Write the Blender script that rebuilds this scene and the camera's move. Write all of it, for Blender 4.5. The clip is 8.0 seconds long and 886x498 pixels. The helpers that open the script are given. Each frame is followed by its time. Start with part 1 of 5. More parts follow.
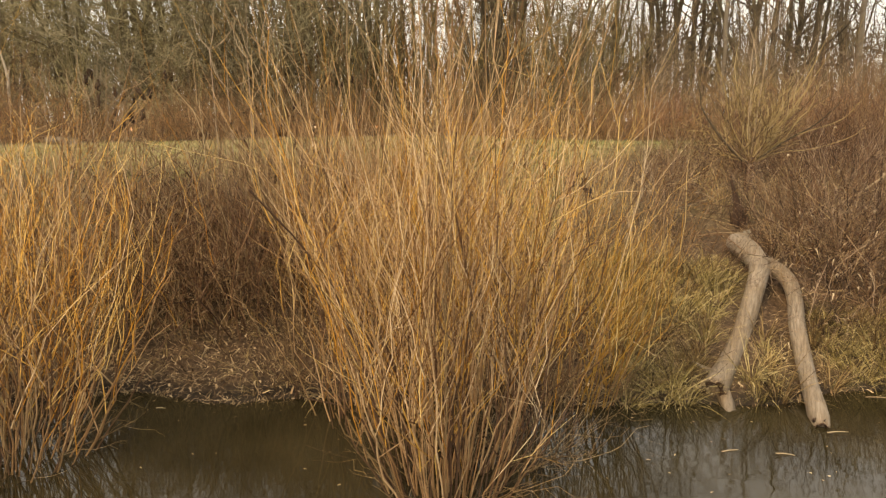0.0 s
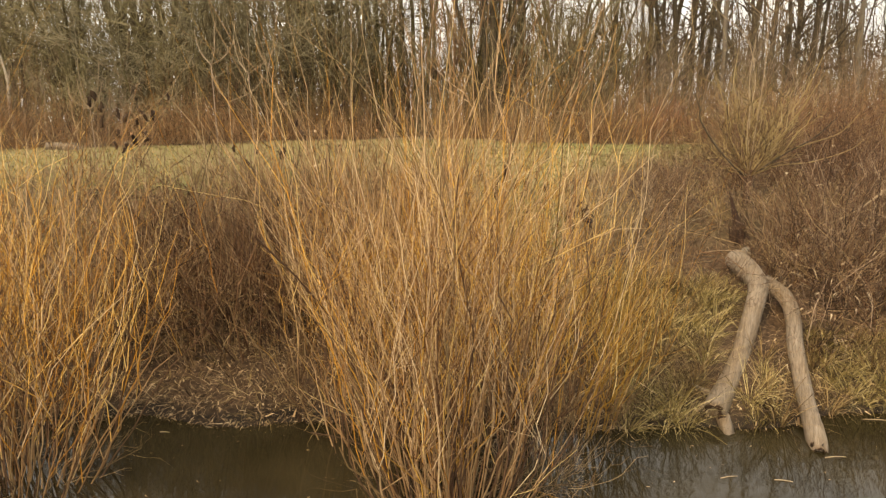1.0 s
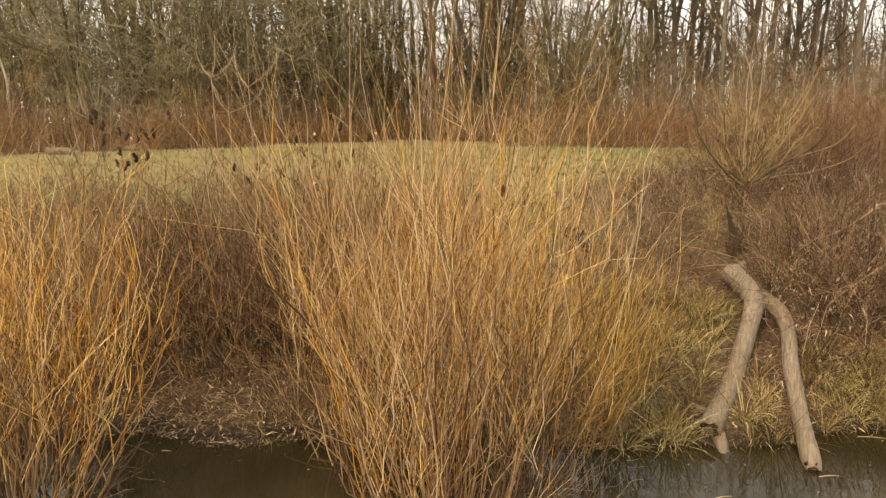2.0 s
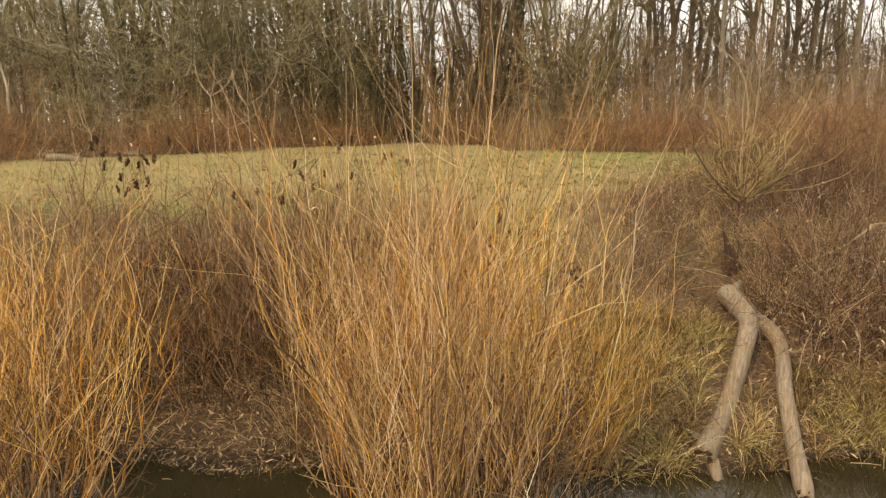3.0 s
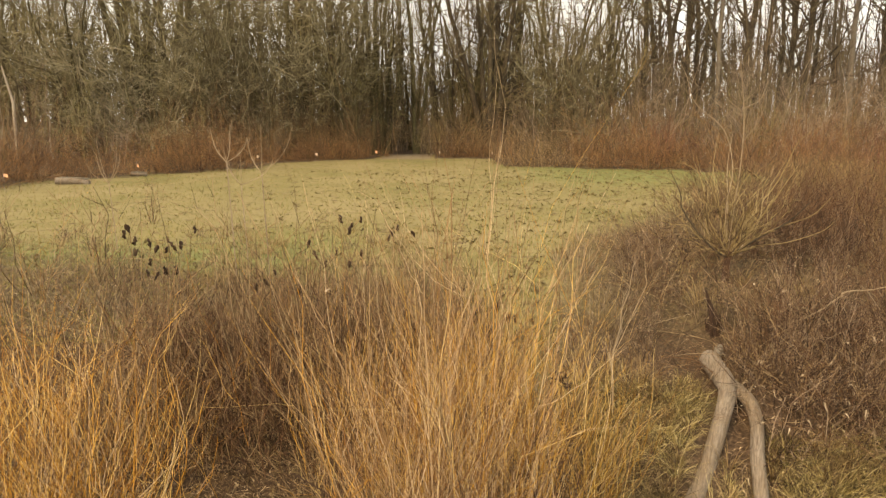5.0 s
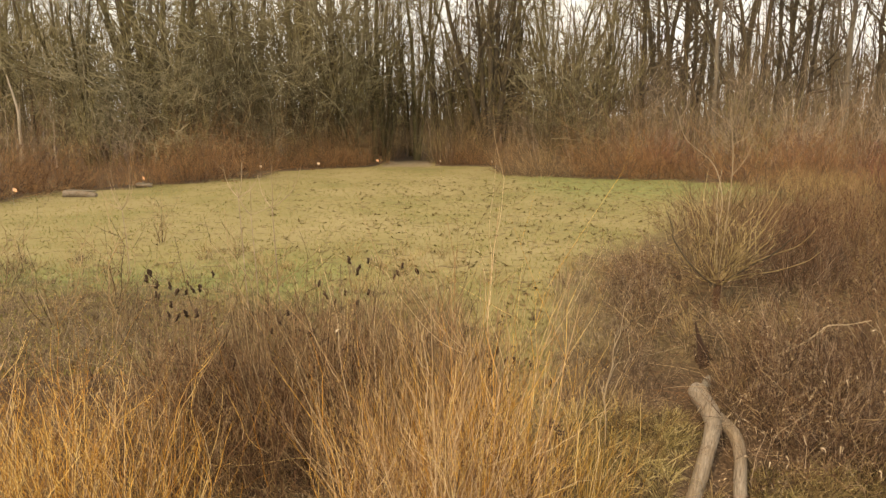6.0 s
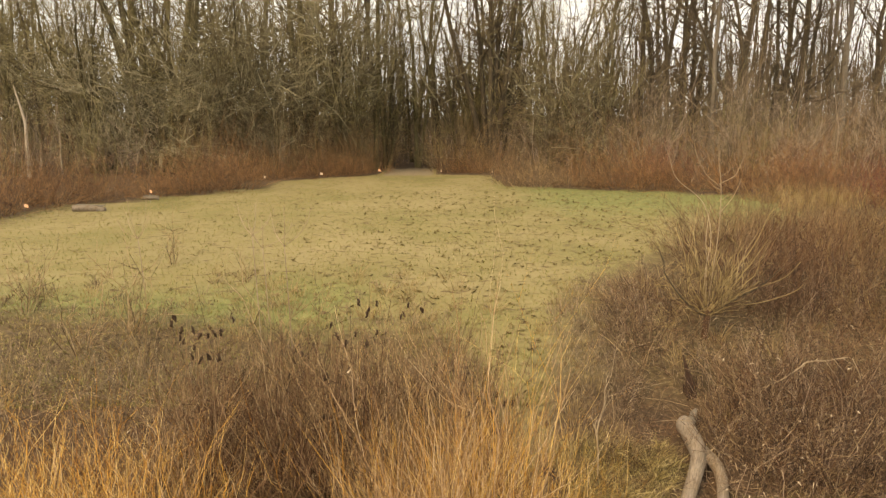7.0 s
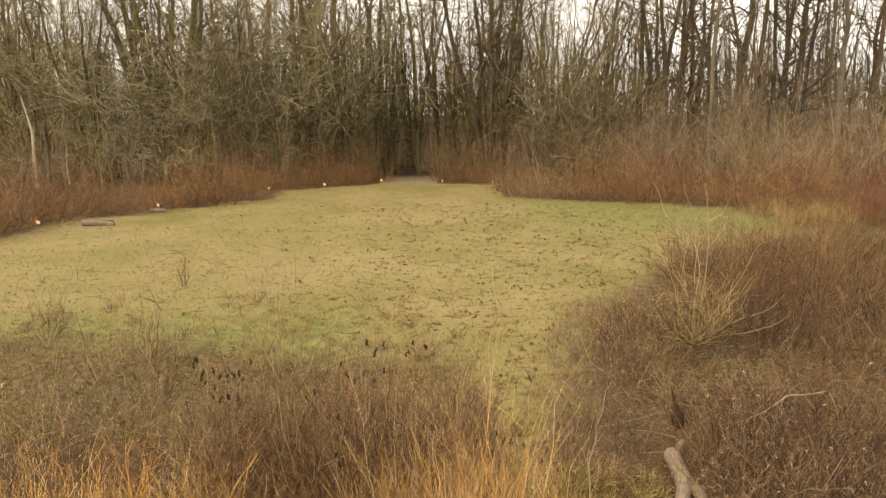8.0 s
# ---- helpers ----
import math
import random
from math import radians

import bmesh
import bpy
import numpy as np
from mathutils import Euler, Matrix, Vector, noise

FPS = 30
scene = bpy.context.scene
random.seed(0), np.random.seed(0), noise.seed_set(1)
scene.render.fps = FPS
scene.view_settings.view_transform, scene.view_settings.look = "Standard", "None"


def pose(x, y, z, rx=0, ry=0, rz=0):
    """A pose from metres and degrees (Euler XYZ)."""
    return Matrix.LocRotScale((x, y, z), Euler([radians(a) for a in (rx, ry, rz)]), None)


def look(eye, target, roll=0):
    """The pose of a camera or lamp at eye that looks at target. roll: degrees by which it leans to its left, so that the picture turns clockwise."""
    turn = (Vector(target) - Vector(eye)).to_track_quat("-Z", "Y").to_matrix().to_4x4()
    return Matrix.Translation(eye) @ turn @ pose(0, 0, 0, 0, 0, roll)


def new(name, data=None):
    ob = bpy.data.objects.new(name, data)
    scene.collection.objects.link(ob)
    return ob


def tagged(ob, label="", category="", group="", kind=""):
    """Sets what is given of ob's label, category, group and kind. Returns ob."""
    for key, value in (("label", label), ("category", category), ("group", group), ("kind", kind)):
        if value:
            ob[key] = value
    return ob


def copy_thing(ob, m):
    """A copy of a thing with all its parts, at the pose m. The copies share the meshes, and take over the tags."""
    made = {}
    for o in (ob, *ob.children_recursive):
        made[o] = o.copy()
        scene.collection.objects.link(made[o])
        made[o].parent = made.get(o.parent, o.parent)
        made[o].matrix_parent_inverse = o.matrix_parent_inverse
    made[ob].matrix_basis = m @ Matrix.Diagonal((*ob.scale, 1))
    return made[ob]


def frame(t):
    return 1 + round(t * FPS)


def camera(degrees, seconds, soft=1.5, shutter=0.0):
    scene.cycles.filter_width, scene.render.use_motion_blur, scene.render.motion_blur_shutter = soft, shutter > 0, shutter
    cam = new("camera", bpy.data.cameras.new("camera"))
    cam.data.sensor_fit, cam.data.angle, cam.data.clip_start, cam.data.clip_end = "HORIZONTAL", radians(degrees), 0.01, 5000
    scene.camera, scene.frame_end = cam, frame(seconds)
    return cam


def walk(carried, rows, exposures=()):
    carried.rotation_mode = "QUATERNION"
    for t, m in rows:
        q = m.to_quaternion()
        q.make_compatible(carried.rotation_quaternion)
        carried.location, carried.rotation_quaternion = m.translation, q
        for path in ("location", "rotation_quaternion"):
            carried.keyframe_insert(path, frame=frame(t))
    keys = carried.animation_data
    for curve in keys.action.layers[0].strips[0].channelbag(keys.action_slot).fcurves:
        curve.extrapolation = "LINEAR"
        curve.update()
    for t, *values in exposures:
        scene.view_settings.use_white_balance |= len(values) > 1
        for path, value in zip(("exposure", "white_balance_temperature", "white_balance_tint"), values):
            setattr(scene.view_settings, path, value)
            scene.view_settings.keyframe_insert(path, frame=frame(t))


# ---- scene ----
cam = camera(66, 8.0, soft=1.35)
METRES, EYE, TILT, LEAN, TURN = 3.6, 2.2, -10.6, 0.0, 0.0
ROWS = [
    (0.0, 0.0000, 0.0000, 0.0000, -0.000, 0.000, 0.00),
    (0.5, -0.0041, -0.0054, 0.0318, -0.022, -0.000, 0.04),
    (1.0, -0.0038, -0.0129, 0.0551, -0.034, -0.011, 0.06),
    (1.5, -0.0029, -0.0231, 0.0769, -0.039, -0.017, 0.09),
    (3.0, 0.0060, -0.0479, 0.1697, -0.067, -0.067, 0.21),
    (3.5, 0.0071, -0.0734, 0.2210, -0.067, -0.101, 0.24),
    (4.0, 0.0056, -0.1149, 0.2829, -0.067, -0.134, 0.30),
    (4.5, 0.0017, -0.1644, 0.3477, -0.073, -0.173, 0.34),
    (6.0, -0.0113, -0.3544, 0.5555, -0.084, -0.313, 0.41),
    (6.5, -0.0164, -0.4337, 0.6384, -0.073, -0.375, 0.42),
    (7.0, -0.0223, -0.5213, 0.7257, -0.056, -0.453, 0.44),
    (7.5, -0.0253, -0.6107, 0.8169, -0.028, -0.526, 0.47),
    (8.0, -0.0283, -0.6988, 0.9095, -0.000, -0.616, 0.47),
]
walk(cam, [(t, pose(0, 0, EYE, TILT, LEAN, TURN) @ pose(METRES * x, METRES * y, METRES * z, 90 + pitch, roll, yaw)) for t, x, y, z, yaw, pitch, roll in ROWS],
     exposures=[(0.0, 0.0, 9600, 21), (8.0, 0.0, 9600, 21)])

# ---- light: an overcast winter sky ----
world = bpy.data.worlds.new("overcast_sky")
scene.world = world
world.use_nodes = True
wn, wl = world.node_tree.nodes, world.node_tree.links
wn.clear()
sky = wn.new("ShaderNodeTexSky")
sky.sky_type, sky.sun_disc = "NISHITA", False
sky.sun_elevation, sky.sun_rotation = radians(46), radians(225)
sky.air_density, sky.dust_density = 1.0, 4.0
grey = wn.new("ShaderNodeHueSaturation")
grey.inputs["Saturation"].default_value = 0.12
back = wn.new("ShaderNodeBackground")
back.inputs["Strength"].default_value = 0.09
cloud = wn.new("ShaderNodeBackground")
cloud.inputs["Color"].default_value = (0.80, 1.0, 1.17, 1)
cloud.inputs["Strength"].default_value = 1.7
both = wn.new("ShaderNodeAddShader")
wout = wn.new("ShaderNodeOutputWorld")
wl.new(sky.outputs[0], grey.inputs["Color"])
wl.new(grey.outputs[0], back.inputs["Color"])
wl.new(back.outputs[0], both.inputs[0])
wl.new(cloud.outputs[0], both.inputs[1])
wl.new(both.outputs[0], wout.inputs["Surface"])

sun = new("sun", bpy.data.lights.new("sun", "SUN"))
sun.data.energy, sun.data.angle, sun.data.color = 3.1, radians(10), (1.0, 0.85, 0.58)
sun.matrix_world = look((-6, -4, 9), (0, 2, 0))


# ---- materials ----
def material(name, ramp, island=0.6, scale=(9, 60), rough=0.85, bump=0.25, gloss=0.25, by="island"):
    """Matte natural surface: a colour ramp fed by a random value for each strand or piece, by stains and by fine grain."""
    m = bpy.data.materials.new(name)
    m.use_nodes = True
    n, l = m.node_tree.nodes, m.node_tree.links
    b = n["Principled BSDF"]
    b.inputs["Roughness"].default_value = rough
    b.inputs["Specular IOR Level"].default_value = gloss
    co = n.new("ShaderNodeTexCoord")
    big, fine = n.new("ShaderNodeTexNoise"), n.new("ShaderNodeTexNoise")
    big.inputs["Scale"].default_value, fine.inputs["Scale"].default_value = scale
    fine.inputs["Detail"].default_value = 4
    for t in (big, fine):
        l.new(co.outputs["Object"], t.inputs["Vector"])
    mix = n.new("ShaderNodeMath")
    mix.operation = "ADD"
    l.new(big.outputs["Fac"], mix.inputs[0])
    l.new(fine.outputs["Fac"], mix.inputs[1])
    half = n.new("ShaderNodeMath")
    half.operation, half.inputs[1].default_value = "MULTIPLY", 0.5
    l.new(mix.outputs[0], half.inputs[0])
    if by == "island":
        src = n.new("ShaderNodeNewGeometry").outputs["Random Per Island"]
    else:
        src = n.new("ShaderNodeObjectInfo").outputs["Random"]
    bl = n.new("ShaderNodeMix")
    bl.inputs[0].default_value = island
    l.new(half.outputs[0], bl.inputs[2])
    l.new(src, bl.inputs[3])
    cr = n.new("ShaderNodeValToRGB")
    e = cr.color_ramp.elements
    while len(e) < len(ramp):
        e.new(0.5)
    for k, c in enumerate(ramp):
        e[k].position = 0.22 + 0.56 * k / (len(ramp) - 1)
        e[k].color = (*c, 1)
    own = n.new("ShaderNodeObjectInfo")
    shift = n.new("ShaderNodeMath")
    shift.operation, shift.inputs[1].default_value = "MULTIPLY_ADD", 0.22
    l.new(own.outputs["Random"], shift.inputs[0])
    l.new(bl.outputs[0], shift.inputs[2])
    less = n.new("ShaderNodeMath")
    less.operation, less.inputs[1].default_value = "SUBTRACT", 0.11
    l.new(shift.outputs[0], less.inputs[0])
    l.new(less.outputs[0], cr.inputs["Fac"])
    l.new(cr.outputs["Color"], b.inputs["Base Color"])
    if bump:
        bp = n.new("ShaderNodeBump")
        bp.inputs["Strength"].default_value = bump
        bp.inputs["Distance"].default_value = 0.01
        l.new(fine.outputs["Fac"], bp.inputs["Height"])
        l.new(bp.outputs[0], b.inputs["Normal"])
    return m


# gold, orange and pale tan: extreme tones paint highlights and shaded gaps among strands
M_GOLD = material("golden_willow_bark", [(0.035, 0.016, 0.005), (0.13, 0.058, 0.011), (0.34, 0.170, 0.027), (0.52, 0.31, 0.075), (0.68, 0.50, 0.23)], bump=0)
M_ORANGE = material("orange_willow_bark", [(0.045, 0.017, 0.005), (0.19, 0.074, 0.011), (0.45, 0.200, 0.026), (0.64, 0.34, 0.06), (0.78, 0.55, 0.22)], bump=0)
M_YELLOW = material("yellow_willow_bark", [(0.08, 0.040, 0.009), (0.24, 0.122, 0.020), (0.39, 0.215, 0.040), (0.52, 0.33, 0.10)], bump=0)
M_TAN = material("tan_willow_bark", [(0.048, 0.023, 0.012), (0.148, 0.077, 0.035), (0.275, 0.156, 0.072), (0.43, 0.28, 0.148)], bump=0)
M_PALETAN = material("pale_tan_willow_bark", [(0.06, 0.031, 0.016), (0.207, 0.12, 0.06), (0.445, 0.295, 0.16), (0.67, 0.507, 0.32)], bump=0)
# dark stem and reddish twig ramps are lowered to paint shade within the shrubs
M_DARKSTEM = material("dark_stem_bark", [(0.030, 0.017, 0.011), (0.072, 0.038, 0.021), (0.125, 0.070, 0.038)], bump=0)
M_BROWN = material("brown_twig_bark", [(0.030, 0.017, 0.008), (0.11, 0.066, 0.031), (0.225, 0.148, 0.074), (0.36, 0.26, 0.15)], bump=0)
M_REDDISH = material("reddish_twig_bark", [(0.0258, 0.012, 0.0069), (0.0817, 0.0396, 0.0198), (0.1505, 0.0791, 0.0396), (0.1806, 0.1032, 0.0533), (0.2924, 0.2021, 0.1204)], bump=0)
M_ASH = material("ash_grey_twig_bark", [(0.06, 0.043, 0.029), (0.145, 0.107, 0.073), (0.27, 0.205, 0.147), (0.45, 0.365, 0.28)], bump=0)
M_RUST = material("rust_hedge_bark", [(0.032, 0.016, 0.0085), (0.135, 0.066, 0.028), (0.255, 0.138, 0.058), (0.33, 0.195, 0.09)], bump=0)
M_STRAW = material("dry_straw", [(0.1302, 0.0829, 0.0326), (0.225, 0.1569, 0.0651), (0.3078, 0.2368, 0.1184)], bump=0)
# the darkest blade tones stand in for shade inside the tussock
M_SEDGE = material("yellow_green_sedge", [(0.018, 0.013, 0.005), (0.085, 0.064, 0.02), (0.245, 0.185, 0.066), (0.46, 0.375, 0.19)], bump=0)
M_BUSH = material("yellow_bush_bark", [(0.042, 0.026, 0.011), (0.145, 0.098, 0.041), (0.27, 0.198, 0.094), (0.40, 0.32, 0.17)], bump=0)
M_CLOD = material("rotting_leaf_clot", [(0.095, 0.072, 0.029), (0.135, 0.105, 0.044), (0.175, 0.14, 0.063)], bump=0)
M_TURF = material("meadow_grass_blade", [(0.108, 0.108, 0.028), (0.192, 0.170, 0.057), (0.262, 0.213, 0.094)], bump=0)
M_DEAD_AND_SHADE = material("dead_matter_and_hollow_shade", [(0.0148, 0.0081, 0.0059), (0.0355, 0.0192, 0.0118), (0.0592, 0.0355, 0.0207)], scale=(30, 160), bump=0.5)
M_HEAD = material("brown_seed_head", [(0.014, 0.008, 0.005), (0.034, 0.019, 0.010), (0.065, 0.038, 0.02)], scale=(30, 160), bump=0.5)
M_LITTER = material("dead_leaf", [(0.03, 0.018, 0.010), (0.11, 0.068, 0.036), (0.34, 0.235, 0.135), (0.56, 0.43, 0.27)], bump=0)
M_MOSSBARK = material("moss_covered_bark", [(0.024, 0.019, 0.009), (0.058, 0.048, 0.021), (0.12, 0.102, 0.045)], island=0.3, scale=(1.2, 16), bump=0.7)
M_GREYBARK = material("grey_poplar_bark", [(0.05, 0.042, 0.032), (0.11, 0.094, 0.072), (0.19, 0.165, 0.13)], island=0.3, scale=(1.0, 12), bump=0.6)
M_REDTWIG = material("dark_red_dogwood_bark", [(0.05, 0.016, 0.011), (0.135, 0.045, 0.03), (0.22, 0.085, 0.055)], bump=0)
M_MAUVE = material("grey_mauve_twig_bark", [(0.020, 0.012, 0.008), (0.066, 0.040, 0.025), (0.140, 0.091, 0.060), (0.34, 0.25, 0.172)], bump=0)
M_HAZE = material("grey_tan_weed_stem", [(0.05, 0.036, 0.022), (0.125, 0.092, 0.056), (0.215, 0.165, 0.107), (0.34, 0.275, 0.19)], bump=0)
M_SCRUB = material("tan_scrub_stem", [(0.040, 0.024, 0.011), (0.12, 0.076, 0.033), (0.215, 0.145, 0.066), (0.33, 0.24, 0.125)], bump=0)
M_PALE = material("bleached_twig", [(0.15, 0.108, 0.068), (0.28, 0.21, 0.135), (0.40, 0.32, 0.22)], bump=0.2)
M_OLIVE = material("mossy_twig_bark", [(0.075, 0.062, 0.024), (0.152, 0.128, 0.052), (0.228, 0.192, 0.088), (0.31, 0.268, 0.136)], bump=0)
M_LICHEN = material("lichened_twig_bark", [(0.07, 0.057, 0.032), (0.13, 0.110, 0.062), (0.225, 0.198, 0.120), (0.36, 0.325, 0.215)], bump=0)
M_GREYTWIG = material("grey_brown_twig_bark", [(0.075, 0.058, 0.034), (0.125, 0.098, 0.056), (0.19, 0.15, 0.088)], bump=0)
M_TRUNK = material("forest_trunk_bark", [(0.018, 0.0135, 0.0085), (0.046, 0.035, 0.021), (0.088, 0.068, 0.042)], island=0.35, scale=(1.5, 14), bump=0.6)
M_BIRCH = material("pale_birch_bark", [(0.17, 0.135, 0.095), (0.29, 0.24, 0.18), (0.40, 0.345, 0.27)], scale=(3, 25), bump=0.3)
M_STONE = material("weathered_stone", [(0.077, 0.0651, 0.0474), (0.1598, 0.1362, 0.1006)], scale=(4, 40), bump=0.5)
M_FLAG = material("orange_flag_plastic", [(0.72, 0.34, 0.17), (0.78, 0.46, 0.28)], rough=0.5, bump=0)
M_FLAGPALE = material("faded_flag_plastic", [(0.68, 0.44, 0.256), (0.72, 0.56, 0.4)], rough=0.5, bump=0)
M_WIRE = material("flag_wire_steel", [(0.1776, 0.1717, 0.1658), (0.2486, 0.2368, 0.225)], rough=0.4, bump=0)


def log_material():
    """Bare weathered wood: grey and tan patches, dark remains of bark, long grain and cracks."""
    m = bpy.data.materials.new("weathered_log_wood")
    m.use_nodes = True
    n, l = m.node_tree.nodes, m.node_tree.links
    b = n["Principled BSDF"]
    b.inputs["Roughness"].default_value = 0.82
    b.inputs["Specular IOR Level"].default_value = 0.25
    co, turn = n.new("ShaderNodeTexCoord"), n.new("ShaderNodeMapping")
    turn.inputs["Rotation"].default_value = (radians(-20), 0, radians(24))
    l.new(co.outputs["Object"], turn.inputs["Vector"])

    def noise_of(scale, stretch, detail=6, rough=0.6):
        mp, t = n.new("ShaderNodeMapping"), n.new("ShaderNodeTexNoise")
        mp.inputs["Scale"].default_value = stretch
        t.inputs["Scale"].default_value, t.inputs["Detail"].default_value, t.inputs["Roughness"].default_value = scale, detail, rough
        l.new(turn.outputs[0], mp.inputs["Vector"])
        l.new(mp.outputs[0], t.inputs["Vector"])
        return t.outputs["Fac"]

    def ramp_of(src, stops):
        r = n.new("ShaderNodeValToRGB")
        e = r.color_ramp.elements
        while len(e) < len(stops):
            e.new(0.5)
        for k, (p, c) in enumerate(stops):
            e[k].position, e[k].color = p, (*c, 1)
        l.new(src, r.inputs["Fac"])
        return r.outputs["Color"]

    def blend(fac, a, c):
        x = n.new("ShaderNodeMix")
        x.data_type = "RGBA"
        l.new(fac, x.inputs[0])
        l.new(a, x.inputs[6])
        l.new(c, x.inputs[7])
        return x.outputs[2]

    grain = noise_of(1.0, (60, 5, 60))
    tan = ramp_of(grain, [(0.3, (0.10, 0.072, 0.045)), (0.5, (0.158, 0.116, 0.075)), (0.72, (0.225, 0.172, 0.116))])
    grey = ramp_of(grain, [(0.3, (0.11, 0.088, 0.064)), (0.5, (0.176, 0.143, 0.108)), (0.72, (0.25, 0.21, 0.165))])
    wood = blend(ramp_of(noise_of(1.0, (5, 1.6, 5), 4), [(0.38, (0, 0, 0)), (0.62, (1, 1, 1))]), tan, grey)
    bark = ramp_of(noise_of(40, (1, 1, 1)), [(0.3, (0.03, 0.02, 0.012)), (0.7, (0.10, 0.07, 0.043))])
    flake = ramp_of(noise_of(1.0, (16, 4.5, 16), 8, 0.7), [(0.57, (0, 0, 0)), (0.68, (0.6, 0.6, 0.6))])
    col = blend(flake, wood, bark)
    split = ramp_of(noise_of(1.0, (34, 1.4, 34), 3, 0.4), [(0.485, (0, 0, 0)), (0.5, (0.5, 0.5, 0.5)), (0.515, (0, 0, 0))])
    col = blend(split, col, ramp_of(grain, [(0.3, (0.025, 0.018, 0.012)), (0.7, (0.05, 0.036, 0.024))]))
    l.new(col, b.inputs["Base Color"])
    bp = n.new("ShaderNodeBump")
    bp.inputs["Strength"].default_value, bp.inputs["Distance"].default_value = 0.9, 0.016
    l.new(grain, bp.inputs["Height"])
    l.new(bp.outputs[0], b.inputs["Normal"])
    return m


M_LOG = log_material()


def ground_material():
    """Mud at the water, leaf litter on the bank, straw-coloured turf with green and worn patches on the meadow, leaf
    mould with the trees' shadow in its colour under the wood.
    """
    m = bpy.data.materials.new("bank_and_meadow_soil")
    m.use_nodes = True
    n, l = m.node_tree.nodes, m.node_tree.links
    b = n["Principled BSDF"]
    b.inputs["Roughness"].default_value = 0.95
    b.inputs["Specular IOR Level"].default_value = 0.15
    co, sep = n.new("ShaderNodeTexCoord"), n.new("ShaderNodeSeparateXYZ")
    l.new(co.outputs["Object"], sep.inputs[0])

    def noise_of(scale, detail=4, stretch=None):
        t = n.new("ShaderNodeTexNoise")
        t.inputs["Scale"].default_value, t.inputs["Detail"].default_value = scale, detail
        if stretch:
            mp = n.new("ShaderNodeMapping")
            mp.inputs["Scale"].default_value = stretch
            l.new(co.outputs["Object"], mp.inputs["Vector"])
            l.new(mp.outputs[0], t.inputs["Vector"])
        else:
            l.new(co.outputs["Object"], t.inputs["Vector"])
        return t.outputs["Fac"]

    def ramp_of(src, stops):
        r = n.new("ShaderNodeValToRGB")
        e = r.color_ramp.elements
        while len(e) < len(stops):
            e.new(0.5)
        for k, (p, c) in enumerate(stops):
            e[k].position, e[k].color = p, (*c, 1)
        l.new(src, r.inputs["Fac"])
        return r.outputs["Color"]

    def blend(fac, a, c):
        x = n.new("ShaderNodeMix")
        x.data_type = "RGBA"
        l.new(fac, x.inputs[0])
        l.new(a, x.inputs[6])
        l.new(c, x.inputs[7])
        return x.outputs[2]

    def span(src, lo, hi):
        x = n.new("ShaderNodeMapRange")
        x.inputs["From Min"].default_value, x.inputs["From Max"].default_value = lo, hi
        l.new(src, x.inputs["Value"])
        return x.outputs["Result"]

    def plus(a, c, k):
        x = n.new("ShaderNodeMath")
        x.operation = "MULTIPLY_ADD"
        l.new(c, x.inputs[0])
        x.inputs[1].default_value = k
        l.new(a, x.inputs[2])
        return x.outputs[0]

    rough_edge = noise_of(0.8)
    turf = ramp_of(noise_of(0.35, 6), [(0.30, (0.1131, 0.1066, 0.0376)), (0.45, (0.1526, 0.1302, 0.0549)), (0.65, (0.1866, 0.1539, 0.0753))])
    turf = blend(span(noise_of(2.2, 5, (1, 2.2, 1)), 0.60, 0.72), turf, ramp_of(noise_of(14), [(0.3, (0.0735, 0.0533, 0.0219)), (0.7, (0.1470, 0.1066, 0.0471))]))
    turf = blend(span(noise_of(9, 6), 0.48, 0.75), turf, ramp_of(noise_of(60), [(0.3, (0.0961, 0.0770, 0.0282)), (0.7, (0.2374, 0.1954, 0.0879))]))
    # dead leaves, darkened so that gaps between the sedge and stems look shaded
    litter = ramp_of(noise_of(26, 6), [(0.3, (0.0296, 0.0192, 0.0118)), (0.5, (0.0651, 0.0414, 0.0252)), (0.7, (0.1302, 0.0858, 0.0503))])
    mud = ramp_of(noise_of(12, 5), [(0.3, (0.0133, 0.0104, 0.0074)), (0.7, (0.0414, 0.0296, 0.0207))])
    # leaf mould, its colour darkened for the shadow under the trees
    shaded_mould = ramp_of(noise_of(3, 6), [(0.3, (0.0355, 0.0237, 0.0148)), (0.7, (0.0947, 0.0592, 0.0355))])
    def cover(name):
        x = n.new("ShaderNodeAttribute")
        x.attribute_name = name
        return x.outputs["Fac"]

    # rotting thatch, also darkened to deepen the shade under the shrubs
    thatch = ramp_of(noise_of(11, 6), [(0.3, (0.034, 0.023, 0.0115)), (0.5, (0.074, 0.052, 0.025)), (0.7, (0.135, 0.098, 0.047))])
    litter = blend(cover("thatch"), litter, thatch)
    green = ramp_of(noise_of(5, 6), [(0.3, (0.077, 0.0888, 0.0296)), (0.7, (0.1598, 0.1598, 0.0592))])
    turf = blend(span(plus(cover("green"), noise_of(1.1, 5), 0.9), 0.55, 1.25), turf, green)
    fleck = span(noise_of(4.2, 4, (0.8, 1.5, 1)), 0.58, 0.70)
    turf = blend(fleck, turf, ramp_of(noise_of(30), [(0.3, (0.0414, 0.0266, 0.0118)), (0.7, (0.1006, 0.0651, 0.0296))]))
    col = blend(span(plus(cover("turf"), noise_of(2.5, 6), 1.0), 0.75, 1.35), litter, turf)
    col = blend(span(plus(cover("track"), noise_of(3, 4), 0.5), 0.55, 0.85), col, ramp_of(noise_of(8), [(0.3, (0.12, 0.095, 0.06)), (0.7, (0.20, 0.16, 0.105))]))
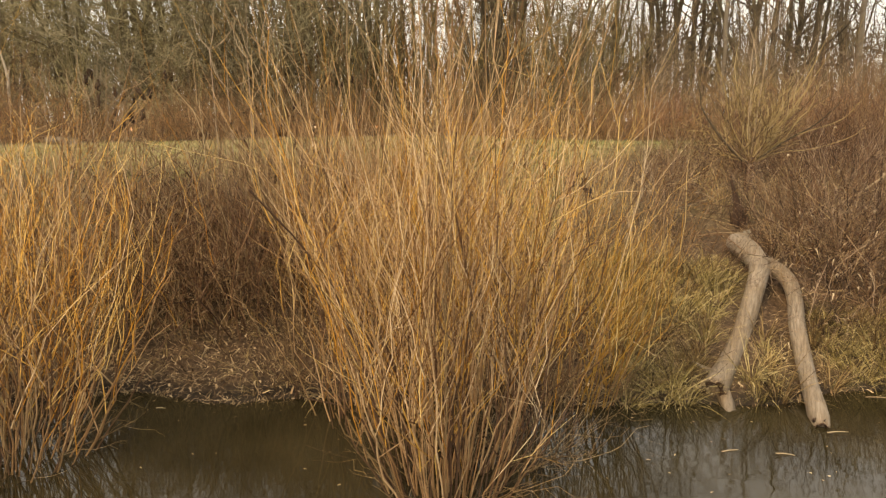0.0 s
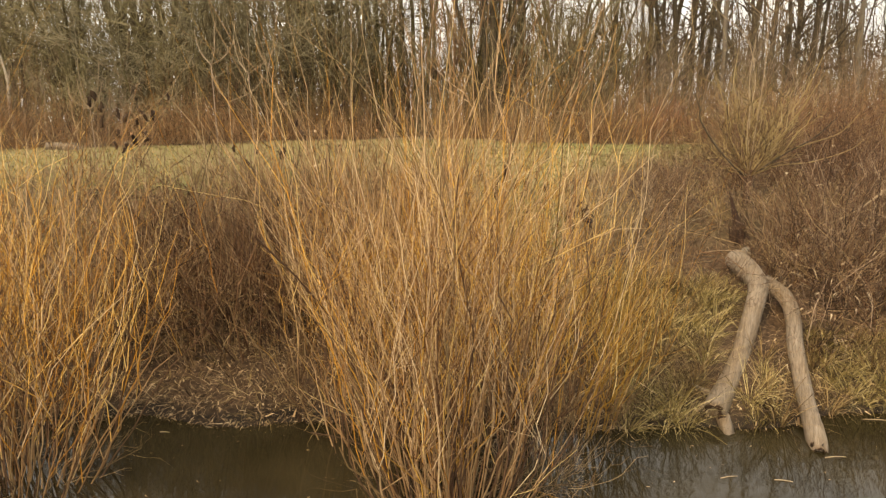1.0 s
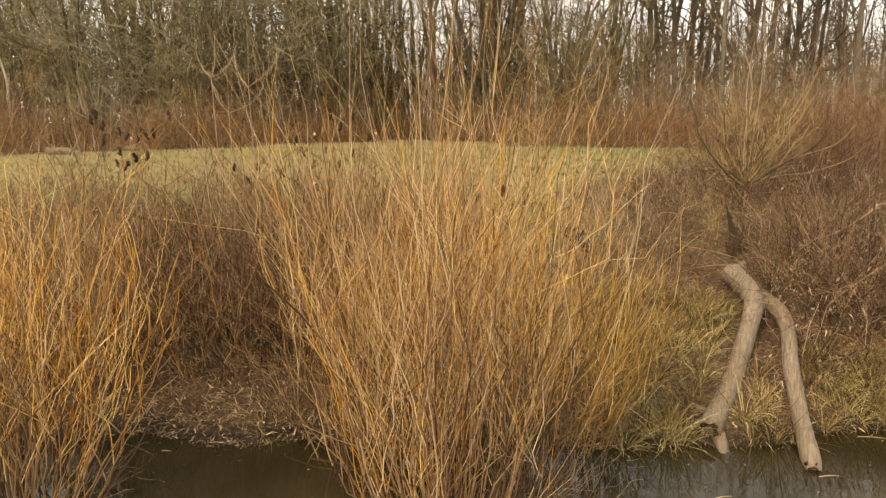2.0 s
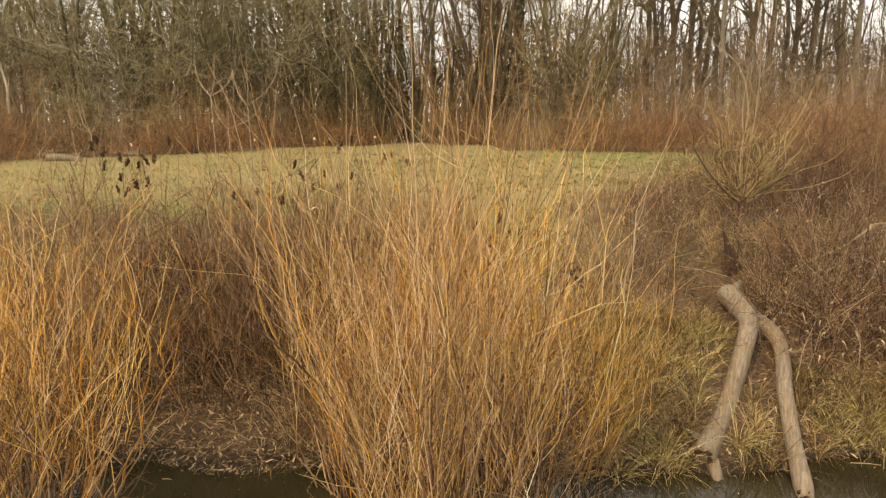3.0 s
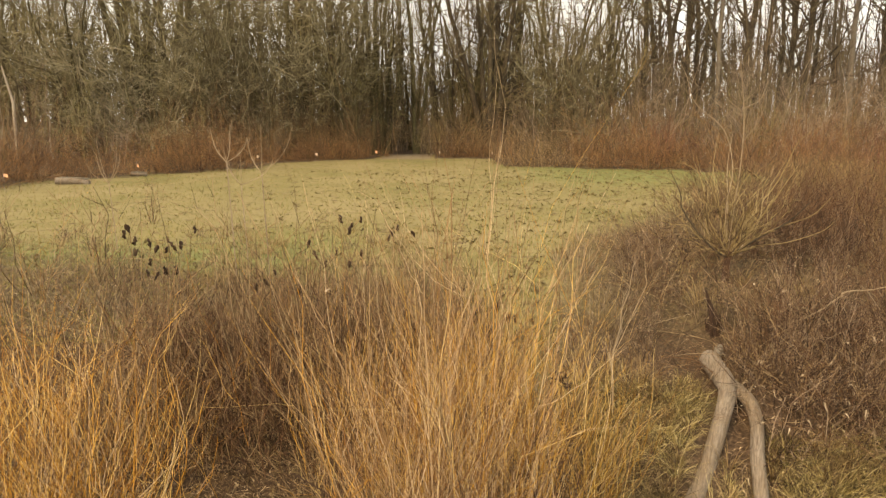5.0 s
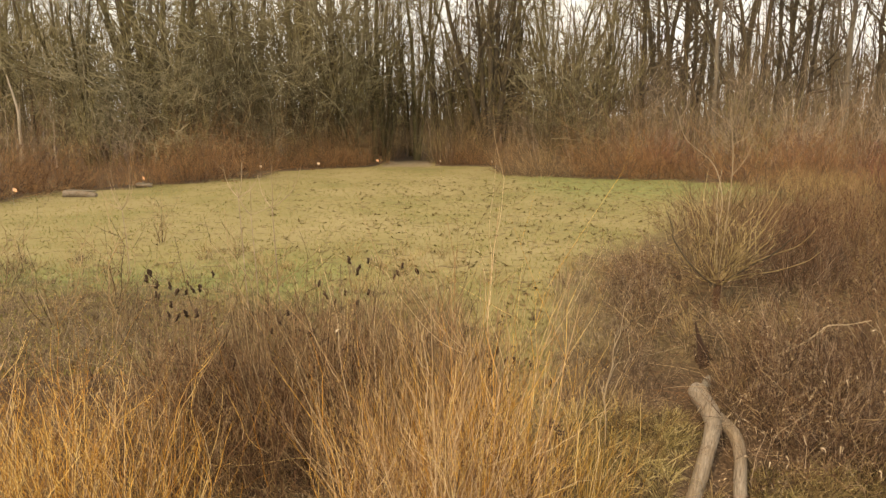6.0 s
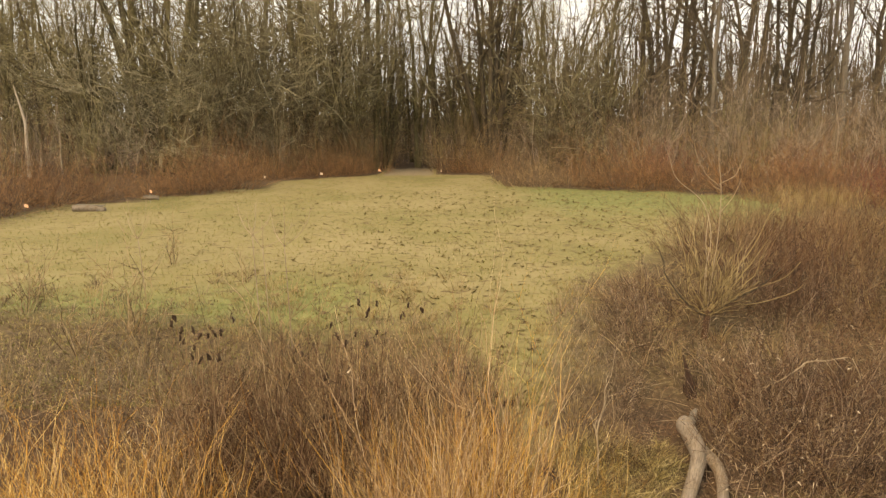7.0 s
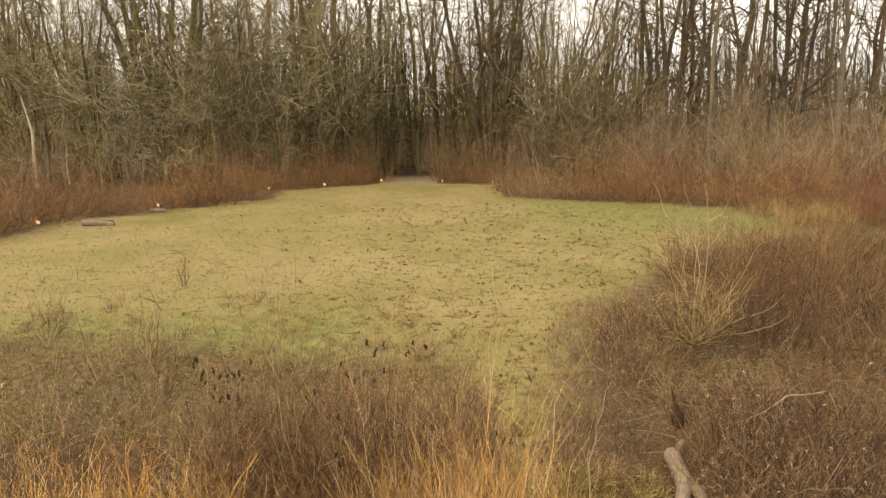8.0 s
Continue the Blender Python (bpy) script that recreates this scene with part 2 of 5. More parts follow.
    col = blend(span(plus(cover("shaded_mould"), rough_edge, 0.5), 0.6, 0.9), col, shaded_mould)
    col = blend(span(plus(sep.outputs["Z"], rough_edge, 0.12), 0.16, 0.10), col, mud)
    l.new(col, b.inputs["Base Color"])
    bp = n.new("ShaderNodeBump")
    bp.inputs["Strength"].default_value, bp.inputs["Distance"].default_value = 0.6, 0.015
    l.new(noise_of(34, 8), bp.inputs["Height"])
    l.new(bp.outputs[0], b.inputs["Normal"])
    return m


M_GROUND = ground_material()


def water_material():
    m = bpy.data.materials.new("still_murky_water")
    m.use_nodes = True
    n, l = m.node_tree.nodes, m.node_tree.links
    b = n["Principled BSDF"]
    b.inputs["Roughness"].default_value = 0.02
    b.inputs["IOR"].default_value = 1.33
    co, mp, t, s = n.new("ShaderNodeTexCoord"), n.new("ShaderNodeMapping"), n.new("ShaderNodeTexNoise"), n.new("ShaderNodeTexNoise")
    mp.inputs["Scale"].default_value = (2.2, 5.0, 1)
    t.inputs["Scale"].default_value, t.inputs["Detail"].default_value = 1.6, 3
    s.inputs["Scale"].default_value = 1.3
    l.new(co.outputs["Object"], mp.inputs["Vector"])
    l.new(mp.outputs[0], t.inputs["Vector"])
    l.new(co.outputs["Object"], s.inputs["Vector"])
    r = n.new("ShaderNodeValToRGB")
    r.color_ramp.elements[0].position, r.color_ramp.elements[1].position = 0.35, 0.7
    r.color_ramp.elements[0].color, r.color_ramp.elements[1].color = (0.016, 0.013, 0.006, 1), (0.030, 0.024, 0.012, 1)
    l.new(s.outputs["Fac"], r.inputs["Fac"])
    l.new(r.outputs["Color"], b.inputs["Base Color"])
    bp = n.new("ShaderNodeBump")
    bp.inputs["Strength"].default_value, bp.inputs["Distance"].default_value = 0.07, 0.015
    l.new(t.outputs["Fac"], bp.inputs["Height"])
    l.new(bp.outputs[0], b.inputs["Normal"])
    return m


M_WATER = water_material()

# ---- mesh tools ----
RNG = np.random.default_rng(7)


def mesh_of(name, verts, quads, mat, smooth=True):
    """A mesh from an array of vertices and an array of quads; a last index of -1 makes a triangle."""
    me = bpy.data.meshes.new(name)
    total = (quads >= 0).sum(axis=1)
    flat = quads[quads >= 0]
    me.vertices.add(len(verts))
    me.vertices.foreach_set("co", np.asarray(verts, np.float32).ravel())
    me.loops.add(len(flat))
    me.loops.foreach_set("vertex_index", flat.astype(np.int32))
    me.polygons.add(len(quads))
    me.polygons.foreach_set("loop_start", (np.cumsum(total) - total).astype(np.int32))
    me.polygons.foreach_set("use_smooth", np.full(len(quads), smooth))
    me.materials.append(mat)
    me.update(calc_edges=True)
    return me


def tubes(P, R, sides=3):
    """Tapered tubes along polylines P (count, points, 3) with radii R (count, points)."""
    M, N, _ = P.shape
    T = np.gradient(P, axis=1)
    T /= np.linalg.norm(T, axis=2, keepdims=True) + 1e-9
    ref = np.where(np.abs(T[:, :1, 2:3]) > 0.8, np.array([1.0, 0, 0]), np.array([0, 0, 1.0]))
    U = np.cross(T, np.broadcast_to(ref, T.shape))
    U /= np.linalg.norm(U, axis=2, keepdims=True) + 1e-9
    V = np.cross(T, U)
    a = np.arange(sides) * 2 * np.pi / sides
    ring = P[:, :, None] + R[:, :, None, None] * (np.cos(a)[:, None] * U[:, :, None] + np.sin(a)[:, None] * V[:, :, None])
    idx = np.arange(M * N * sides).reshape(M, N, sides)
    nxt = np.roll(idx, -1, axis=2)
    q = np.stack([idx[:, :-1], nxt[:, :-1], nxt[:, 1:], idx[:, 1:]], axis=-1).reshape(-1, 4)
    return ring.reshape(-1, 3), q


def spikes(P, R):
    """Pointed three-sided twigs: tubes whose last ring is one point."""
    M, N, _ = P.shape
    v, q = tubes(P[:, :-1], R[:, :-1]) if N > 2 else (None, np.zeros((0, 4), int))
    if N == 2:
        T = unit(P[:, 1] - P[:, 0])
        ref = np.where(np.abs(T[:, 2:3]) > 0.8, np.array([1.0, 0, 0]), np.array([0, 0, 1.0]))
        U = unit(np.cross(T, ref))
        V = np.cross(T, U)
        a = np.arange(3) * 2 * np.pi / 3
        v = (P[:, :1] + R[:, :1, None] * (np.cos(a)[None, :, None] * U[:, None] + np.sin(a)[None, :, None] * V[:, None])).reshape(-1, 3)
    n = (N - 1) * 3
    last = np.arange(M)[:, None] * n + (n - 3) + np.arange(3)
    tip = len(v) + np.arange(M)[:, None].repeat(3, 1)
    t = np.stack([last, np.roll(last, -1, 1), tip, np.full_like(last, -1)], -1).reshape(-1, 4)
    return np.concatenate([v, P[:, -1]]), np.concatenate([q, t])


def blades(P, W, turn=None):
    """Flat grass blades along polylines P (count, points, 3), W wide at the foot and pointed at the tip."""
    M, N, _ = P.shape
    a = RNG.uniform(0, 2 * np.pi, M) if turn is None else turn
    side = np.stack([np.cos(a), np.sin(a), 0 * a], 1)[:, None] * (np.asarray(W)[:, None, None] * 0.5 * (1 - np.linspace(0, 1, N) ** 2)[None, :, None])
    v = np.stack([P[:, :-1] - side[:, :-1], P[:, :-1] + side[:, :-1]], 2).reshape(M, -1, 3)
    n = 2 * (N - 1)
    k = np.arange(M)[:, None] * n
    qs = [np.stack([k + 2 * i, k + 2 * i + 1, k + 2 * i + 3, k + 2 * i + 2], -1).reshape(-1, 4) for i in range(N - 2)]
    tip = np.stack([k[:, 0] + n - 2, k[:, 0] + n - 1, M * n + np.arange(M), np.full(M, -1)], -1)
    return np.concatenate([v.reshape(-1, 3), P[:, -1]]), np.concatenate(qs + [tip])


def gather(*pieces):
    """One array of vertices and quads out of several."""
    vs, qs, k = [], [], 0
    for v, q in pieces:
        vs.append(v)
        qs.append(np.where(q >= 0, q + k, -1))
        k += len(v)
    return np.concatenate(vs), np.concatenate(qs)


def unit(v):
    return v / (np.linalg.norm(v, axis=-1, keepdims=True) + 1e-9)


def grow(base, way, length, radius, n=6, bend=(0, 0, 0.2), wob=0.05, tip=0.25, curl=0.0):
    """Strands from base along way; bend is added by the square of the way along, as a share of the length."""
    M = len(base)
    s = np.linspace(0, 1, n)
    side = unit(RNG.normal(size=(M, 3)))
    sway = np.cumsum(RNG.normal(size=(M, n, 3)), axis=1) * wob / np.sqrt(n)
    sway -= sway[:, :1]
    L = np.asarray(length)[:, None, None]
    P = base[:, None] + L * (s[None, :, None] * way[:, None] + (s[None, :, None] ** 2) * np.asarray(bend) + sway * s[None, :, None]
                             + curl * side[:, None] * (s[None, :, None] ** 2))
    R = np.asarray(radius)[:, None] * (1 - (1 - tip) * s[None] ** 0.9)
    return P, R


def sprout(P, R, per, lo, hi, angle, share, thin=0.6, up=0.3, jitter=0.25, rel=True):
    """Starts, ways, lengths and radii of side shoots on strands."""
    M, N, _ = P.shape
    k = np.repeat(np.arange(M), per)
    s = RNG.uniform(lo, hi, len(k)) * (N - 1)
    i = np.clip(s.astype(int), 0, N - 2)
    f = (s - i)[:, None]
    a, b = P[k, i], P[k, i + 1]
    start = a * (1 - f) + b * f
    t = unit(b - a)
    out = RNG.normal(size=t.shape)
    out = unit(out - (out * t).sum(1, keepdims=True) * t)
    ang = np.radians(angle * (1 + jitter * RNG.normal(size=len(k))))[:, None]
    way = unit(t * np.cos(ang) + out * np.sin(ang) + np.array([0, 0, up]))
    span_ = np.linalg.norm(P[:, -1] - P[:, 0], axis=1)[k]
    length = share * RNG.uniform(0.5, 1.3, len(k)) * (span_ if rel else 1.0)
    rad = (R[k, i] * (1 - f[:, 0]) + R[k, i + 1] * f[:, 0]) * thin
    return start, way, length, rad


def part(name, verts, quads, mat, parent, label="", smooth=True, kind=""):
    ob = new(name, mesh_of(name, verts, quads, mat, smooth))
    ob.parent = parent
    return tagged(ob, label, kind=kind)


def thing(name, at, label, category, group="", kind=""):
    ob = new(name)
    ob.location = at
    return tagged(ob, label, category, group, kind)


def smoothstep(a, b, x):
    t = np.clip((x - a) / (b - a), 0, 1)
    return t * t * (3 - 2 * t)


# ---- terrain ----
# the line where the meadow meets the brown shrubs, and the worn strip that leads down from it to the bank
RIGHT_Y, RIGHT_X = [6, 8, 9.4, 11.2, 13.5, 17, 20, 23, 26, 31], [1.4, 1.45, 1.75, 2.2, 3.1, 5.5, 8.4, 12.5, 15, 15]


def shore(x):
    """The far edge of the pond."""
    x = np.asarray(x, float)
    return 5.2 + 0.07 * np.sin(x * 1.9 + 0.4) + 0.08 * np.sin(x * 4.3) - 0.25 * smoothstep(-2.8, -3.6, x) - 0.12 * smoothstep(0.4, 1.4, x) * smoothstep(2.6, 1.6, x) + 0.12 * smoothstep(2.8, 4.0, x)


def height(x, y):
    x, y = np.asarray(x, float), np.asarray(y, float)
    d = y - shore(x)
    bank = np.interp(d, [-3.0, -0.8, -0.12, 0.0, 0.12, 0.35, 0.8, 1.8, 3.6, 6.0, 9.0], [-0.7, -0.25, -0.05, 0.0, 0.07, 0.14, 0.33, 0.66, 1.08, 1.26, 1.32])
    far = -0.0015 * np.clip(y - 14, 0, 60)
    lump = 0.03 * np.sin(x * 0.9 + y * 0.5) * np.sin(y * 0.7 - x * 0.3) * smoothstep(6, 10, y)
    rough_ = 0.025 * (np.sin(x * 7.1 + 3 * np.sin(y * 3.3)) * np.sin(y * 6.3 + 2 * np.sin(x * 2.9))) * smoothstep(0.0, 0.5, d)
    near = 1.2 * smoothstep(-7, -11, y)
    return bank + far + lump + rough_ + np.where(y < -3, near, 0)


xs = np.concatenate([-np.geomspace(900, 9, 26)[:-1], np.arange(-9, 9.01, 0.16), np.geomspace(9, 900, 26)[1:]])
ys = np.concatenate([-np.geomspace(900, 6, 24)[:-1], np.arange(-6, 4.4, 0.4), np.arange(4.4, 13, 0.13), np.arange(13, 46, 0.4), np.geomspace(46, 1500, 26)])
gx, gy = np.meshgrid(xs, ys)
gz = height(gx, gy)
gi = np.arange(gx.size).reshape(gx.shape)
gq = np.stack([gi[:-1, :-1], gi[:-1, 1:], gi[1:, 1:], gi[1:, :-1]], axis=-1).reshape(-1, 4)
ground = new("ground", mesh_of("ground", np.stack([gx, gy, gz], -1).reshape(-1, 3), gq, M_GROUND))


def lay(name, values):
    """A share of ground cover at every point of the ground."""
    ground.data.attributes.new(name, "FLOAT", "POINT").data.foreach_set("value", np.asarray(values, np.float32).ravel())


far_edge = np.interp(gx, [-18.2, -17.6, -13.8, -10.5, -10.3, -7.8, -4.4, -4.0, -0.8, -0.4, 3.2, 3.4, 6.4, 11, 15.3, 18.6], [19, 27.3, 31.6, 35.6, 39, 41.8, 44.4, 51.5, 51.5, 44, 42.6, 36.6, 34.4, 32.6, 29.8, 24])
near_edge = np.interp(gx, [-10, -6, -3, -0.5, 0.1, 0.6, 0.85, 1.4, 1.7], [12.2, 11.8, 11.0, 10.8, 10.4, 9.4, 7.2, 7.2, 9.4])
right_edge = np.interp(gy, RIGHT_Y, RIGHT_X)
meadow_in = np.minimum.reduce([far_edge - gy, gy - near_edge, right_edge - gx, gx + 17.8])
lay("turf", smoothstep(-1.8, 1.2, np.where(far_edge - gy > 2.5, meadow_in, meadow_in * 6)))
lay("thatch", smoothstep(7.4, 9.0, gy))
lay("shaded_mould", smoothstep(0.2, -0.8, far_edge - gy) * (gy > 15))
lay("track", smoothstep(2.0, 1.3, abs(gx + 2.35)) * smoothstep(42.5, 45, gy) * smoothstep(60, 56, gy))
lay("green", 0.9 * smoothstep(2.0, 6.5, gx) * smoothstep(21, 30, gy) + 1.05 * smoothstep(-0.5, -3, gx) * smoothstep(15.5, 11, gy) + 0.35 * smoothstep(2, 3.5, gx) * smoothstep(15, 10, gy))
tagged(ground, "pond bank and straw-coloured winter meadow", "ground", kind="structure")

wx, wy = np.meshgrid(np.linspace(-60, 60, 40), np.linspace(-10, 6.2, 20))
wi = np.arange(wx.size).reshape(wx.shape)
wq = np.stack([wi[:-1, :-1], wi[:-1, 1:], wi[1:, 1:], wi[1:, :-1]], axis=-1).reshape(-1, 4)
water = new("water", mesh_of("water", np.stack([wx, wy, 0 * wx], -1).reshape(-1, 3), wq, M_WATER))
tagged(water, "still dark murky pond water reflecting bare trees", "water", kind="structure")


# ---- willows ----
def willow(at, count, spread, tilt, tall, old, young, label, low=0, radius=0.0084, forks=4, squash=(1, 1), wands=0, seed=1):
    """A many-stemmed willow: every brown old stem is a part; the young shoots that fork from them are joined by colour."""
    global RNG
    RNG = np.random.default_rng(seed)
    ob = thing("willow_shrub", at, label, "shrub", "willows in the pond margin")
    a = RNG.uniform(0, 2 * np.pi, count)
    r = np.sqrt(RNG.uniform(0, 1, count))
    rad = np.stack([np.cos(a) * squash[0], np.sin(a) * squash[1], 0 * a], 1)
    base = rad * (spread * r)[:, None]
    base[:, 2] = -0.12
    ang = np.radians(np.clip(tilt * r ** 1.15 + RNG.normal(0, 4, count), 0, tilt * 1.1))
    way = unit(rad * np.sin(ang)[:, None] + np.array([0, 0, 1.0]) * np.cos(ang)[:, None])
    length = tall * RNG.uniform(0.26, 0.66, count)
    P, R = grow(base, way, length, radius * RNG.uniform(0.5, 1.0, count) * np.where(RNG.random(count) < 0.05, 1.4, 1.0), n=9, bend=(0, 0, 0.10), wob=0.12, tip=0.5, curl=0.10)
    v, q = tubes(P, R, 5)
    nv, nq = len(v) // count, len(q) // count
    for k in range(count):
        part("stem", v[k * nv:(k + 1) * nv], q[:nq], old[k % len(old)], ob)
    st, w, ln, rd = sprout(P, R, forks, 0.30, 1.0, 30, 1.0, thin=0.78, up=0.18, jitter=0.5)
    top = tall * RNG.uniform(0.50, 0.78, len(st)) * np.where(RNG.random(len(st)) < 0.06, 1.26, 1.0)
    ln = np.clip(top - st[:, 2], 0.25, 0.62 * tall) * RNG.uniform(0.65, 1.05, len(st))
    b1 = grow(st, w, ln, rd, n=9, bend=(0, 0, 0.42), wob=0.2, tip=0.36, curl=0.16)
    reach = (w[:, 2] > 0.7) & (np.hypot(b1[0][:, -1, 0], b1[0][:, -1, 1]) < spread + 0.31 * tall + 0.1)
    b1 = b1[0][reach], b1[1][reach]
    b2 = grow(*sprout(*b1, 3, 0.12, 0.92, 38, 0.34, thin=0.66, up=0.12), n=5, bend=(0, 0, 0.4), wob=0.22, tip=0.4, curl=0.14)
    if wands:
        # long upright wands that stand out above the crown, each with side shoots that curve up like a candelabrum
        a = RNG.uniform(0, 2 * np.pi, wands)
        far_ = np.sqrt(RNG.uniform(0, 1, wands))
        out = np.stack([np.cos(a), np.sin(a), 0 * a], 1)
        lean = np.radians(tilt * 0.62 * far_)[:, None]
        W, WR = grow(out * (spread * far_)[:, None] - np.array([0, 0, 0.1]), unit(out * np.sin(lean) + np.array([0, 0, 1.0]) * np.cos(lean)), tall * RNG.uniform(0.82, 1.08, wands), RNG.uniform(0.0048, 0.0082, wands), n=12, bend=(0, 0, 0.06), wob=0.09, tip=0.25, curl=0.05)
        side = grow(*sprout(W, WR, 5, 0.42, 0.92, 34, 0.26, thin=0.72, up=0.1), n=8, bend=(0, 0, 0.5), wob=0.12, tip=0.35)
        v, q = tubes(W, WR, 5)
        nv, nq = len(v) // wands, len(q) // wands
        for k in range(wands):
            sv_, sq_ = spikes(side[0][5 * k:5 * k + 5], side[1][5 * k:5 * k + 5])
            part("wand", *gather((v[k * nv:(k + 1) * nv], q[:nq]), (sv_, sq_)), (M_PALETAN, M_TAN, M_TAN, M_PALETAN, M_BROWN)[k % 5], ob)
    b3 = grow(*sprout(*b2, 1, 0.2, 0.8, 38, 0.5, thin=0.85, up=0.1), n=3, wob=0.12, tip=0.5)
    k = len(young)
    for i, m in enumerate(young):
        pieces = [spikes(b[0][i::k], b[1][i::k]) for b in (b1, b2, b3)]
        if i == 0 and low:
            drift = RNG.uniform(0.6, 1.1, low)
            a = RNG.uniform(0, 2 * np.pi, low)
            w = np.stack([np.cos(a), np.sin(a), RNG.uniform(0.3, 1.1, low)], 1)
            lo = grow(np.stack([np.cos(a) * spread, np.sin(a) * spread, 0 * a], 1) * drift[:, None], unit(w), RNG.uniform(0.3, 0.8, low), np.full(low, 0.0030), n=7, bend=(0, 0, -0.12), wob=0.25, tip=0.4)
            part("trailing_twig_mass", *gather(tubes(*lo), spikes(*grow(*sprout(*lo, 6, 0.2, 0.95, 44, 0.4, up=0.1), n=4, wob=0.3))), M_BROWN, ob, kind="stuff")
        part("shoot_crown", *gather(*pieces), m, ob, kind="stuff")
    return ob


BARK = (M_DARKSTEM, M_TAN, M_DARKSTEM, M_BROWN, M_TAN, M_PALETAN)
willow((0.03, 3.85, 0), 135, 0.34, 26, 3.2, BARK, (M_PALETAN, M_GOLD, M_TAN, M_ORANGE, M_PALETAN, M_TAN), "large golden-brown bare willow shrub standing in the pond", low=60, radius=0.0076, forks=4, wands=18, seed=3)
willow((-2.95, 4.25, 0.0), 125, 0.5, 34, 2.55, BARK, (M_ORANGE, M_ORANGE, M_PALETAN, M_GOLD), "orange-gold bare willow shrub at the water's edge", low=60, radius=0.0079, forks=4, wands=8, seed=5)
willow((-4.15, 4.6, 0.0), 110, 0.5, 30, 2.6, BARK, (M_ORANGE, M_GOLD, M_ORANGE), "orange-gold bare willow shrub at the water's edge", low=8, radius=0.0079, seed=6)
willow((1.06, 5.22, 0.06), 48, 0.34, 25, 1.8, (M_YELLOW, M_TAN, M_BROWN), (M_YELLOW, M_GOLD), "low yellow-stemmed bare willow shrub on the bank", low=70, radius=0.0072, forks=4, seed=9)
willow((0.5, 5.25, 0.06), 46, 0.34, 22, 2.55, BARK, (M_ORANGE, M_GOLD), "tall orange-stemmed bare willow shrub behind a larger one", radius=0.0075, wands=8, seed=11)
willow((-0.25, 5.2, 0.06), 36, 0.30, 20, 2.4, BARK, (M_ORANGE, M_GOLD), "tall orange-stemmed bare willow shrub behind a larger one", radius=0.0075, seed=16)
willow((-0.72, 4.8, 0.05), 22, 0.24, 22, 2.35, BARK, (M_GOLD, M_PALETAN), "golden bare willow shrub behind a larger one", radius=0.007, seed=12)
willow((-3.4, 3.75, 0.0), 30, 0.25, 50, 1.0, (M_BROWN, M_DARKSTEM), (M_BROWN,), "low grey-brown tangle of willow stems in the water", low=34, radius=0.0045, seed=14)
willow((0.62, 4.35, 0.0), 26, 0.26, 46, 0.95, (M_BROWN, M_TAN, M_DARKSTEM), (M_TAN, M_BROWN), "low red-brown tangle of willow stems in the water", low=36, radius=0.0042, seed=17)
willow((-1.22, 5.3, 0.03), 22, 0.10, 30, 1.25, (M_DARKSTEM,), (M_BROWN,), "small dark-stemmed willow shrub on the muddy shore", radius=0.005, forks=3, seed=13)


# ---- low bare shrubs, hedges ----
def bare_shrub(name, count, tall, wide, mat, tilt, label, category, group, shoots=5, radius=0.004, twig=2, curl=0.15, seed=1, twig_len=0.3, leaves=0, sag=0.0):
    """A dense bush of thin bare stems with joined twigs, built at the origin."""
    global RNG
    RNG = np.random.default_rng(seed)
    ob = thing(name, (0, 0, 0), label, category, group)
    a = RNG.uniform(0, 2 * np.pi, count)
    r = np.sqrt(RNG.uniform(0, 1, count))
    rad = np.stack([np.cos(a), np.sin(a), 0 * a], 1)
    base = rad * (wide * r)[:, None]
    base[:, 2] = -0.08
    ang = np.radians(tilt * r + RNG.normal(0, 9, count))
    way = unit(rad * np.sin(ang)[:, None] + np.array([0, 0, 1.0]) * np.cos(ang)[:, None])
    P, R = grow(base, way, tall * RNG.uniform(0.6, 1.15, count), radius * RNG.uniform(0.7, 1.3, count), n=5, bend=(0, 0, sag), wob=0.3, tip=0.4, curl=curl)
    part("stem_clump", *tubes(P, R), mat, ob, kind="stuff")
    b1 = grow(*sprout(P, R, shoots, 0.2, 0.95, 46, twig_len, thin=0.75, up=0.05), n=3, wob=0.18, tip=0.5, curl=curl)
    pieces = [spikes(*b1)]
    if twig:
        pieces.append(spikes(*grow(*sprout(*b1, twig, 0.2, 0.95, 50, 0.55, thin=0.85, up=0.0), n=2, wob=0.0, tip=0.6)))
    part("twig_crown", *gather(*pieces), mat, ob, kind="stuff")
    if leaves:
        at, way, _, _ = sprout(*b1, 1, 0.5, 1.0, 60, 0.2)
        pick = RNG.random(len(at)) < leaves / len(at)
        at, way = at[pick], way[pick]
        L_, _ = grow(at, way, RNG.uniform(0.04, 0.10, len(at)), np.ones(len(at)), n=4, bend=(0, 0, -0.8), wob=0.2)
        part("dried_leaf_mass", *blades(L_, RNG.uniform(0.010, 0.024, len(at))), M_PALE, ob, "pale curled dead leaves", kind="stuff")
    return ob


def strew(templates, places, size=(0.8, 1.2), sink=0.0):
    """Copies of the templates at places (x, y or x, y, scale), turned and scaled; the templates take the first places."""
    rnd = random.Random(len(places))
    for k, p in enumerate(places):
        s = rnd.uniform(*size) * (p[2] if len(p) > 2 else 1)
        m = pose(p[0], p[1], float(height(p[0], p[1])) - sink, rnd.uniform(-5, 5), rnd.uniform(-5, 5), rnd.uniform(0, 360)) @ Matrix.Diagonal((s, s, s * rnd.uniform(0.85, 1.15), 1))
        t = templates[k % len(templates)]
        if k < len(templates):
            t.matrix_basis = m
        else:
            c = copy_thing(t, Matrix())
            c.matrix_basis = m


